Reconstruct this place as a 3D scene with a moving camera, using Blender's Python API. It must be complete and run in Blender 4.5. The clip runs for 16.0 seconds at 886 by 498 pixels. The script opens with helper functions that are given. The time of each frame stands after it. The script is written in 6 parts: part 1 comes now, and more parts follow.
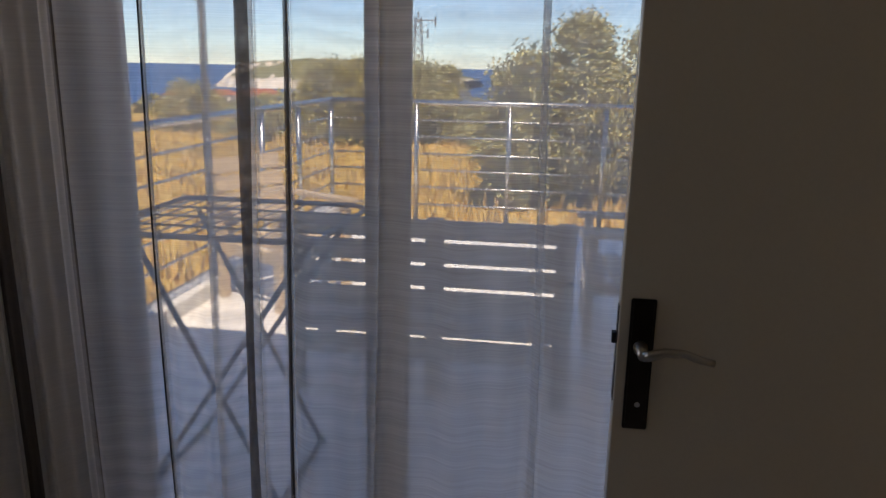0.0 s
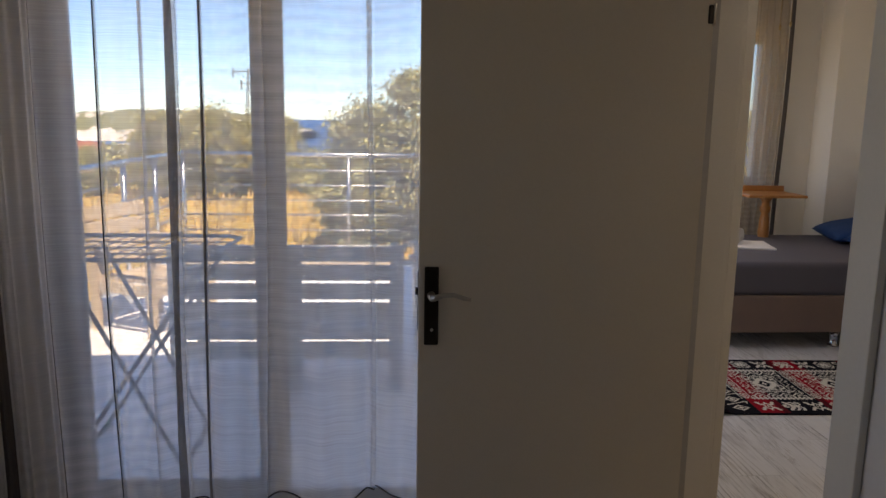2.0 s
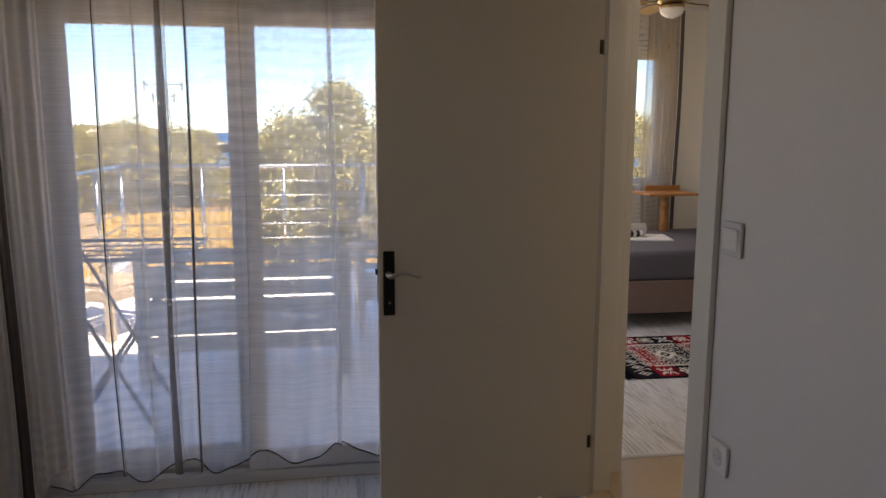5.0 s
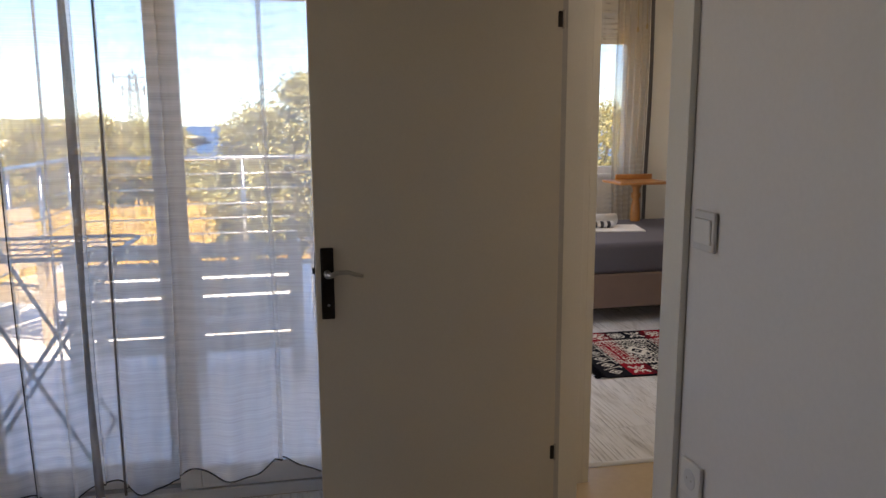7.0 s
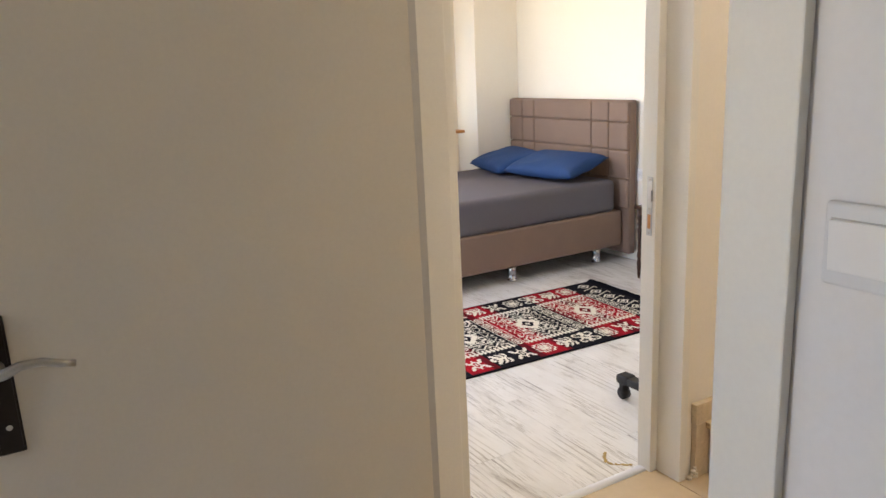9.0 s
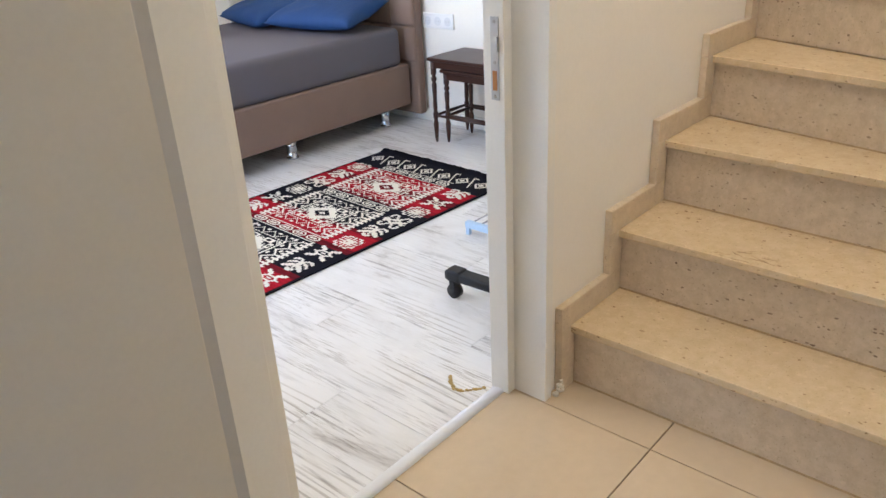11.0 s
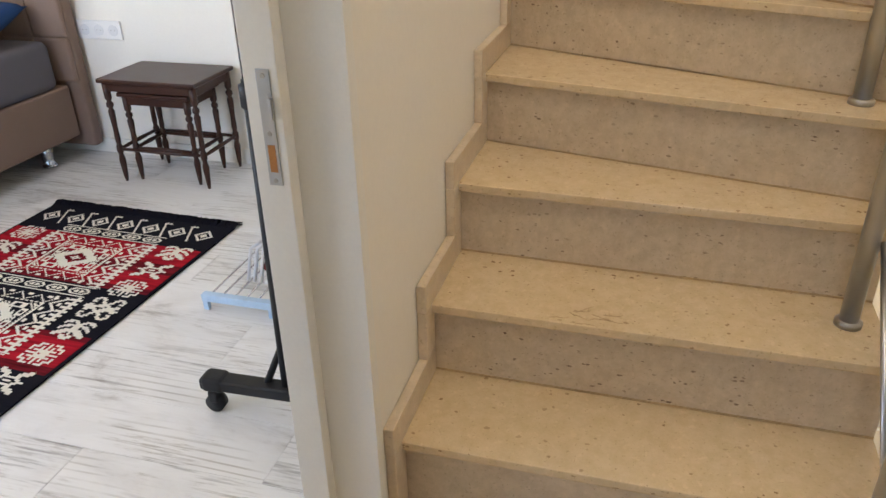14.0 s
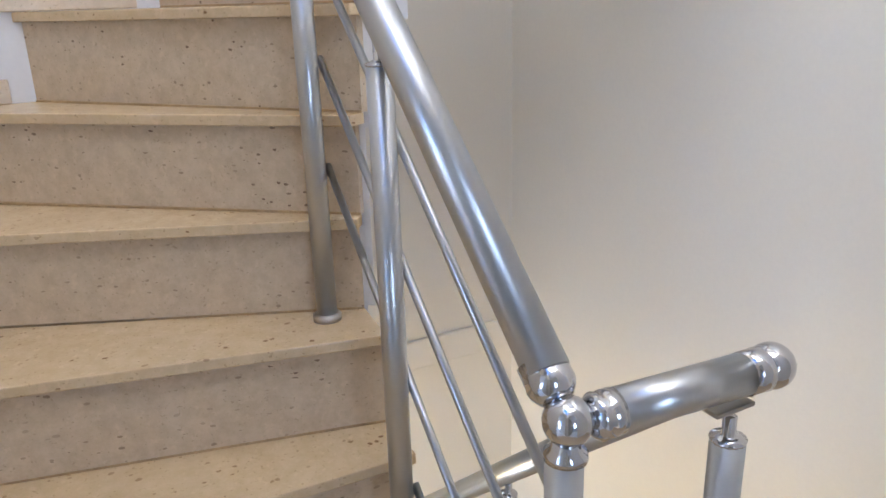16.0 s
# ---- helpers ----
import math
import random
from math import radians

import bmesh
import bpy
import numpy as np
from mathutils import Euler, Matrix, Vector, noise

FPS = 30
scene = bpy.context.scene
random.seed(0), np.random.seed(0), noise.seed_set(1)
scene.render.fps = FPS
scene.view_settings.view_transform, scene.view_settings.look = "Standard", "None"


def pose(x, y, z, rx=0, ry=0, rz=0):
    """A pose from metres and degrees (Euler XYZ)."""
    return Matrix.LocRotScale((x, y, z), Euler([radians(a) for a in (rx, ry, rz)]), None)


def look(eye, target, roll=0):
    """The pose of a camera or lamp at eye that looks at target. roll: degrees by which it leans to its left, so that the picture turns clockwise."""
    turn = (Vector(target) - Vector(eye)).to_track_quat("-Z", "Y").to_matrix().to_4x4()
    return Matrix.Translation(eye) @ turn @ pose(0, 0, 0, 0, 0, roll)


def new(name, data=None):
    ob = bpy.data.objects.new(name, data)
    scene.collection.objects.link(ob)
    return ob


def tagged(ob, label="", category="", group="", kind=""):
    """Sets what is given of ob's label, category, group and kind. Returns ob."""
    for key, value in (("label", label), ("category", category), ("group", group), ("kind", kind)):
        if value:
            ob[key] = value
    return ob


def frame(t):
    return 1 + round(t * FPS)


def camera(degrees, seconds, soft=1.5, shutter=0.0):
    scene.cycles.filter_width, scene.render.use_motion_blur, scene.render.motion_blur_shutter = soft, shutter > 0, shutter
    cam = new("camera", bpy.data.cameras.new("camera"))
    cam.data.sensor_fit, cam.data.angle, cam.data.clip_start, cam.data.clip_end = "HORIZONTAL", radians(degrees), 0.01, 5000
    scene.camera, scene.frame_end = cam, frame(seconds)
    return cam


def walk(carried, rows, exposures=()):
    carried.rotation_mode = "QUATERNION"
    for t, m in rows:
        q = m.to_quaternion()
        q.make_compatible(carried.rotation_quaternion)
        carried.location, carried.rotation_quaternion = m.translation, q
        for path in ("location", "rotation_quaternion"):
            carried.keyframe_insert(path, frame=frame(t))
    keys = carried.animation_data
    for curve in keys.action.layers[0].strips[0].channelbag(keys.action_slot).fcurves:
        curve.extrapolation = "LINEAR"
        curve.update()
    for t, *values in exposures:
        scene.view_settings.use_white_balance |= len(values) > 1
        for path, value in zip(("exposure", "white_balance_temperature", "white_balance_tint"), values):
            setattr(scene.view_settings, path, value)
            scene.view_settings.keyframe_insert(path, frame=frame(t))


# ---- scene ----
cam = camera(61.10, 16.0)
PATH = [
    (0, pose(0.064, 0.648, 1.352, 76.30, 0, 8.52) @ pose(0, 0, 0, 0, 0, 1.08)),
    (0.5, pose(0.141, 0.401, 1.381, 77.40, 0, 5.14) @ pose(0, 0, 0, 0, 0, 0.29)),
    (1, pose(0.124, 0.200, 1.400, 78.70, 0, 1.79) @ pose(0, 0, 0, 0, 0, 0.07)),
    (1.5, pose(0.071, -0.054, 1.410, 79.80, 0, -1.33) @ pose(0, 0, 0, 0, 0, 0.19)),
    (2, pose(0.116, -0.241, 1.403, 80.20, 0, -3.61) @ pose(0, 0, 0, 0, 0, 0.92)),
    (2.5, pose(0.095, -0.376, 1.407, 80.36, 0, -5.38) @ pose(0, 0, 0, 0, 0, 1.04)),
    (3, pose(0.015, -0.529, 1.400, 81.00, 0, -7.50) @ pose(0, 0, 0, 0, 0, 0.17)),
    (3.5, pose(0.015, -0.587, 1.411, 81.06, 0, -8.29) @ pose(0, 0, 0, 0, 0, 0.86)),
    (6, pose(-0.050, -0.796, 1.396, 80.92, 0, -10.50) @ pose(0, 0, 0, 0, 0, -0.80)),
    (6.5, pose(0.023, -0.670, 1.362, 80.78, 0, -10.79) @ pose(0, 0, 0, 0, 0, -0.94)),
    (7, pose(0.118, -0.502, 1.377, 80.41, 0, -11.35) @ pose(0, 0, 0, 0, 0, -0.29)),
    (7.5, pose(0.105, -0.245, 1.370, 79.98, 0, -14.93) @ pose(0, 0, 0, 0, 0, -0.69)),
    (8, pose(0.140, 0.009, 1.366, 79.36, 0, -18.37) @ pose(0, 0, 0, 0, 0, -1.10)),
    (8.5, pose(0.226, 0.283, 1.361, 78.50, 0, -22.87) @ pose(0, 0, 0, 0, 0, -1.89)),
    (9, pose(0.275, 0.540, 1.334, 76.35, 0, -30.09) @ pose(0, 0, 0, 0, 0, -2.65)),
    (9.5, pose(0.327, 0.734, 1.296, 73.19, 0, -35.40) @ pose(0, 0, 0, 0, 0, -3.32)),
    (10, pose(0.449, 0.890, 1.254, 69.92, 0, -39.73) @ pose(0, 0, 0, 0, 0, -3.32)),
    (10.2, pose(0.483, 0.938, 1.243, 68.53, 0, -41.54) @ pose(0, 0, 0, 0, 0, -3.28)),
    (12.3, pose(0.872, 1.502, 1.222, 60.95, 0, -58.41) @ pose(0, 0, 0, 0, 0, -1.78)),
    (12.5, pose(0.908, 1.549, 1.223, 60.43, 0, -60.47) @ pose(0, 0, 0, 0, 0, -1.40)),
    (13, pose(0.948, 1.623, 1.230, 60.26, 0, -63.72) @ pose(0, 0, 0, 0, 0, -1.18)),
    (13.5, pose(0.950, 1.622, 1.240, 60.73, 0, -67.17) @ pose(0, 0, 0, 0, 0, -1.36)),
    (14, pose(0.985, 1.622, 1.252, 62.21, 0, -73.87) @ pose(0, 0, 0, 0, 0, -1.25)),
    (14.5, pose(1.081, 1.615, 1.256, 64.40, 0, -81.38) @ pose(0, 0, 0, 0, 0, -1.70)),
    (15, pose(1.257, 1.562, 1.296, 67.49, 0, -91.02) @ pose(0, 0, 0, 0, 0, -1.67)),
    (15.5, pose(1.400, 1.558, 1.308, 69.58, 0, -103.83) @ pose(0, 0, 0, 0, 0, -1.55)),
    (16, pose(1.506, 1.591, 1.319, 71.54, 0, -117.67) @ pose(0, 0, 0, 0, 0, -1.63)),
]
EXPOSURES = [(0.0, 0.25, 8200, 17), (1.5, 0.7, 8100, 17), (3.5, 1.15, 8300, 18), (7.0, 1.45, 8300, 16), (8.0, 2.0, 8900, 13), (8.5, 2.4, 8700, 12), (9.0, 2.85, 8000, 12),
             (9.5, 3.1, 6800, 11), (10.0, 3.1, 6800, 10), (13.0, 2.8, 6950, 9), (14.0, 2.7, 7300, 9), (14.5, 2.55, 8000, 9), (15.0, 2.75, 7300, 11), (15.5, 2.8, 5700, 10), (16.0, 2.8, 5600, 10)]
walk(cam, PATH, exposures=EXPOSURES)

# ---- world and sun ----
SUN_EL, SUN_AZ = 62.5, 160.0  # degrees up, compass degrees from +y clockwise
world = bpy.data.worlds.new("sky")
scene.world = world
world.use_nodes = True
wn = world.node_tree
sky = wn.nodes.new("ShaderNodeTexSky")
sky.sky_type = "NISHITA"
sky.sun_disc = False
sky.sun_elevation = radians(SUN_EL)
sky.sun_rotation = radians(SUN_AZ)
sky.air_density, sky.dust_density, sky.ozone_density = 0.8, 0.0, 7.0
clear = wn.nodes.new("ShaderNodeMix")
clear.data_type, clear.blend_type = "RGBA", "MULTIPLY"
clear.inputs[0].default_value = 1.0
clear.inputs[7].default_value = (0.86, 0.96, 1.09, 1)
wn.links.new(sky.outputs[0], clear.inputs[6])
wn.links.new(clear.outputs[2], wn.nodes["Background"].inputs[0])
wn.nodes["Background"].inputs[1].default_value = 0.15
sun_way = Vector((math.sin(radians(SUN_AZ)) * math.cos(radians(SUN_EL)), math.cos(radians(SUN_AZ)) * math.cos(radians(SUN_EL)), math.sin(radians(SUN_EL))))
sun = new("sun", bpy.data.lights.new("sun", "SUN"))
sun.data.energy, sun.data.angle, sun.data.color = 4.4, radians(0.53), (1.0, 0.95, 0.87)
sun.matrix_world = look(sun_way * 30, (0, 0, 0))


def area_lamp(name, eye, target, width, height, power, colour):
    """An area lamp for the sky's light in an opening, or for added fill."""
    ob = new(name, bpy.data.lights.new(name, "AREA"))
    ob.data.shape, ob.data.size, ob.data.size_y = "RECTANGLE", width, height
    ob.data.energy, ob.data.color = power, colour
    ob.matrix_world = look(eye, target)
    return ob


area_lamp("bedroom_daylight", (2.12, 5.70, 1.55), (2.5, 2.5, 0.4), 0.75, 1.1, 4.1, (0.93, 0.96, 1.0))
# Added fill at an unseen opening, to brighten the bedroom.
area_lamp("bedroom_side_fill", (1.22, 4.2, 1.2), (4.0, 3.9, 0.3), 1.0, 1.7, 3.2, (0.96, 0.97, 1.0))
# Added fill under the closed stair ceiling; no skylight is built there.
area_lamp("stair_top_fill", (2.3, 1.3, 4.36), (3.0, -0.6, 1.9), 1.3, 1.5, 3.4, (1.0, 0.89, 0.77))
# Added fill high on the landing wall, for the stairs and well walls.
area_lamp("landing_high_fill", (1.07, 0.95, 3.68), (2.9, -0.1, 1.9), 1.3, 0.9, 4.2, (1.0, 0.88, 0.68))
# Added fill hidden beneath the stairs, to lift the lower well walls.
area_lamp("stairwell_low_fill", (3.25, 2.12, -0.85), (3.65, 0.0, 0.5), 0.9, 0.9, 2.2, (1.0, 0.91, 0.77))
# Added fill at the west wall, to brighten the wall with the switch.
area_lamp("room_side_fill", (-1.29, 1.60, 1.45), (0.4, -0.5, 1.2), 0.40, 1.1, 2.1, (0.97, 0.98, 1.0))

# ---- materials ----


def graph(name):
    m = bpy.data.materials.new(name)
    m.use_nodes = True
    return m, m.node_tree.nodes, m.node_tree.links, m.node_tree.nodes["Principled BSDF"]


def ramp(nodes, stops):
    r = nodes.new("ShaderNodeValToRGB")
    while len(r.color_ramp.elements) < len(stops):
        r.color_ramp.elements.new(0.5)
    for e, (p, c) in zip(r.color_ramp.elements, stops):
        e.position, e.color = p, (*c, 1)
    return r


def coords(nodes, links, scale=(1, 1, 1), jump=0.0):
    """World position, scaled; jump moves it by the object's own random number."""
    g = nodes.new("ShaderNodeNewGeometry")
    m = nodes.new("ShaderNodeMapping")
    m.inputs["Scale"].default_value = scale
    links.new(g.outputs["Position"], m.inputs[0])
    if jump:
        o = nodes.new("ShaderNodeObjectInfo")
        k = nodes.new("ShaderNodeMath")
        k.operation = "MULTIPLY"
        k.inputs[1].default_value = jump
        links.new(o.outputs["Random"], k.inputs[0])
        links.new(k.outputs[0], m.inputs["Location"])
    return m


def noisy(nodes, links, src, scale, detail=4, rough=0.55):
    n = nodes.new("ShaderNodeTexNoise")
    n.inputs["Scale"].default_value, n.inputs["Detail"].default_value, n.inputs["Roughness"].default_value = scale, detail, rough
    links.new(src.outputs[0], n.inputs["Vector"])
    return n


def tint(c, k):
    return tuple(min(1.0, v * k) for v in c)


def surf(name, c, rough=0.5, metal=0.0, vary=0.08, big=1.6, fine=60, bump=0.08, depth=0.002, stretch=(1, 1, 1), jump=0.0, coat=0.0, spec=0.5):
    """A plain material with variation at two scales and fine relief."""
    m, nodes, links, b = graph(name)
    at = coords(nodes, links, stretch, jump)
    n1, n2 = noisy(nodes, links, at, big, 5), noisy(nodes, links, at, fine, 3)
    mix = nodes.new("ShaderNodeMix")
    mix.inputs[0].default_value = 0.4
    links.new(n1.outputs[0], mix.inputs[2])
    links.new(n2.outputs[0], mix.inputs[3])
    r = ramp(nodes, [(0.3, tint(c, 1 - vary)), (0.7, tint(c, 1 + vary))])
    links.new(mix.outputs[0], r.inputs[0])
    links.new(r.outputs[0], b.inputs["Base Color"])
    rr = nodes.new("ShaderNodeMapRange")
    rr.inputs[3].default_value, rr.inputs[4].default_value = max(0.02, rough - 0.06), min(1, rough + 0.06)
    links.new(n1.outputs[0], rr.inputs[0])
    links.new(rr.outputs[0], b.inputs["Roughness"])
    b.inputs["Metallic"].default_value = metal
    b.inputs["Coat Weight"].default_value = coat
    b.inputs["Specular IOR Level"].default_value = spec
    if bump:
        k = nodes.new("ShaderNodeBump")
        k.inputs["Strength"].default_value, k.inputs["Distance"].default_value = bump, depth
        links.new(n2.outputs[0], k.inputs["Height"])
        links.new(k.outputs[0], b.inputs["Normal"])
    return m


def laminate():
    """Whitewashed boards: pale ground, grey streaks along y, and worn patches."""
    m, nodes, links, b = graph("whitewashed_laminate")
    at = coords(nodes, links, (4.2, 1.1, 1), 19.0)
    fine = coords(nodes, links, (55.0, 3.0, 1), 31.0)
    patch = coords(nodes, links, (2.2, 0.8, 1), 7.0)
    n1, n2, n3 = noisy(nodes, links, at, 1.6, 7, 0.66), noisy(nodes, links, fine, 1.5, 5, 0.6), noisy(nodes, links, patch, 1.5, 4)
    n1.inputs["Distortion"].default_value = 0.9
    r1 = ramp(nodes, [(0.26, (0.34, 0.32, 0.295)), (0.34, (0.56, 0.54, 0.515)), (0.41, (0.70, 0.69, 0.67)), (0.54, (0.765, 0.76, 0.745)), (0.8, (0.79, 0.785, 0.775))])
    links.new(n1.outputs[0], r1.inputs[0])
    r2 = ramp(nodes, [(0.34, (0.55, 0.54, 0.53)), (0.47, (1, 1, 1))])
    links.new(n2.outputs[0], r2.inputs[0])
    r3 = ramp(nodes, [(0.46, (0.05, 0.05, 0.05)), (0.58, (1, 1, 1))])
    links.new(n3.outputs[0], r3.inputs[0])
    mul = nodes.new("ShaderNodeMix")
    mul.data_type, mul.blend_type = "RGBA", "MULTIPLY"
    links.new(r3.outputs[0], mul.inputs[0])
    links.new(r1.outputs[0], mul.inputs[6])
    links.new(r2.outputs[0], mul.inputs[7])
    thin = noisy(nodes, links, coords(nodes, links, (150, 7, 1), 13.0), 1.0, 4, 0.7)
    r4 = ramp(nodes, [(0.38, (0.60, 0.575, 0.54)), (0.50, (1, 1, 1))])
    links.new(thin.outputs[0], r4.inputs[0])
    worn = ramp(nodes, [(0.50, (0.05, 0.05, 0.05)), (0.59, (1, 1, 1))])
    links.new(noisy(nodes, links, coords(nodes, links, (5, 2.0, 1), 23.0), 1.2, 5, 0.65).outputs[0], worn.inputs[0])
    grain = nodes.new("ShaderNodeMix")
    grain.data_type, grain.blend_type = "RGBA", "MULTIPLY"
    links.new(worn.outputs[0], grain.inputs[0])
    links.new(mul.outputs[2], grain.inputs[6])
    links.new(r4.outputs[0], grain.inputs[7])
    arcs = nodes.new("ShaderNodeTexWave")
    arcs.wave_type, arcs.bands_direction = "BANDS", "X"
    arcs.inputs["Scale"].default_value, arcs.inputs["Distortion"].default_value = 1.0, 9.0
    arcs.inputs["Detail"].default_value, arcs.inputs["Detail Scale"].default_value = 2.5, 0.35
    links.new(coords(nodes, links, (13.0, 2.6, 1), 41.0).outputs[0], arcs.inputs["Vector"])
    lines = ramp(nodes, [(0.04, (0.58, 0.55, 0.51)), (0.20, (1, 1, 1))])
    links.new(arcs.outputs["Color"], lines.inputs[0])
    some = ramp(nodes, [(0.53, (0, 0, 0)), (0.66, (0.8, 0.8, 0.8))])
    links.new(noisy(nodes, links, coords(nodes, links, (3.6, 1.6, 1), 53.0), 1.0, 4, 0.6).outputs[0], some.inputs[0])
    veins = nodes.new("ShaderNodeMix")
    veins.data_type, veins.blend_type = "RGBA", "MULTIPLY"
    links.new(some.outputs[0], veins.inputs[0])
    links.new(grain.outputs[2], veins.inputs[6])
    links.new(lines.outputs[0], veins.inputs[7])
    links.new(veins.outputs[2], b.inputs["Base Color"])
    b.inputs["Roughness"].default_value = 0.42
    k = nodes.new("ShaderNodeBump")
    k.inputs["Strength"].default_value, k.inputs["Distance"].default_value = 0.15, 0.001
    links.new(n2.outputs[0], k.inputs["Height"])
    links.new(k.outputs[0], b.inputs["Normal"])
    return m


def stone(name, lo, hi, pit, rough=0.32, amount=0.62):
    """Beige limestone with pale clouds, small brown pits and shell flecks."""
    m, nodes, links, b = graph(name)
    at = coords(nodes, links, (1, 1, 1), 11.0)
    n1, n2, n4 = noisy(nodes, links, at, 30, 7, 0.72), noisy(nodes, links, at, 55, 4), noisy(nodes, links, at, 130, 3, 0.6)
    r = ramp(nodes, [(0.35, lo), (0.62, hi)])
    links.new(n1.outputs[0], r.inputs[0])
    pits = coords(nodes, links, (92, 74, 150), 11.0)
    wob = nodes.new("ShaderNodeMix")
    wob.data_type, wob.blend_type = "RGBA", "ADD"
    wob.inputs[0].default_value = 5.5
    links.new(pits.outputs[0], wob.inputs[6])
    links.new(n2.outputs["Color"], wob.inputs[7])
    v = nodes.new("ShaderNodeTexVoronoi")
    v.inputs["Scale"].default_value = 1.0
    v.inputs["Randomness"].default_value = 1.0
    links.new(wob.outputs[2], v.inputs["Vector"])
    sel = nodes.new("ShaderNodeSeparateColor")
    links.new(v.outputs["Color"], sel.inputs[0])
    near = nodes.new("ShaderNodeMath")
    near.operation = "LESS_THAN"
    size = nodes.new("ShaderNodeMath")
    size.operation = "MULTIPLY"
    size.inputs[1].default_value = 0.42
    links.new(sel.outputs[1], size.inputs[0])
    links.new(size.outputs[0], near.inputs[1])
    links.new(v.outputs["Distance"], near.inputs[0])
    rare = nodes.new("ShaderNodeMath")
    rare.operation = "LESS_THAN"
    rare.inputs[1].default_value = 0.12
    links.new(sel.outputs[0], rare.inputs[0])
    both = nodes.new("ShaderNodeMath")
    both.operation = "MULTIPLY"
    links.new(near.outputs[0], both.inputs[0])
    links.new(rare.outputs[0], both.inputs[1])
    soft = nodes.new("ShaderNodeMath")
    soft.operation = "MULTIPLY"
    soft.inputs[1].default_value = amount
    groups = ramp(nodes, [(0.36, (0.3, 0.3, 0.3)), (0.60, (1, 1, 1))])
    links.new(noisy(nodes, links, at, 4.5, 3).outputs[0], groups.inputs[0])
    cluster = nodes.new("ShaderNodeMath")
    cluster.operation = "MULTIPLY"
    links.new(both.outputs[0], cluster.inputs[0])
    links.new(groups.outputs[0], cluster.inputs[1])
    links.new(cluster.outputs[0], soft.inputs[0])
    flecks = ramp(nodes, [(0.60, (0, 0, 0)), (0.68, (0.35, 0.35, 0.35))])
    links.new(n2.outputs[0], flecks.inputs[0])
    mixf = nodes.new("ShaderNodeMix")
    mixf.data_type = "RGBA"
    links.new(flecks.outputs[0], mixf.inputs[0])
    links.new(r.outputs[0], mixf.inputs[6])
    mixf.inputs[7].default_value = (*tint(hi, 1.18), 1)
    mix = nodes.new("ShaderNodeMix")
    mix.data_type = "RGBA"
    links.new(soft.outputs[0], mix.inputs[0])
    links.new(mixf.outputs[2], mix.inputs[6])
    mix.inputs[7].default_value = (*pit, 1)
    specks = ramp(nodes, [(0.31, (0.62, 0.56, 0.50)), (0.37, (1, 1, 1))])
    links.new(n4.outputs[0], specks.inputs[0])
    mul = nodes.new("ShaderNodeMix")
    mul.data_type, mul.blend_type = "RGBA", "MULTIPLY"
    mul.inputs[0].default_value = 0.6
    links.new(mix.outputs[2], mul.inputs[6])
    links.new(specks.outputs[0], mul.inputs[7])
    links.new(mul.outputs[2], b.inputs["Base Color"])
    b.inputs["Roughness"].default_value = rough
    k = nodes.new("ShaderNodeBump")
    k.inputs["Strength"].default_value, k.inputs["Distance"].default_value = 0.35, 0.0015
    k.invert = True
    links.new(both.outputs[0], k.inputs["Height"])
    links.new(k.outputs[0], b.inputs["Normal"])
    return m


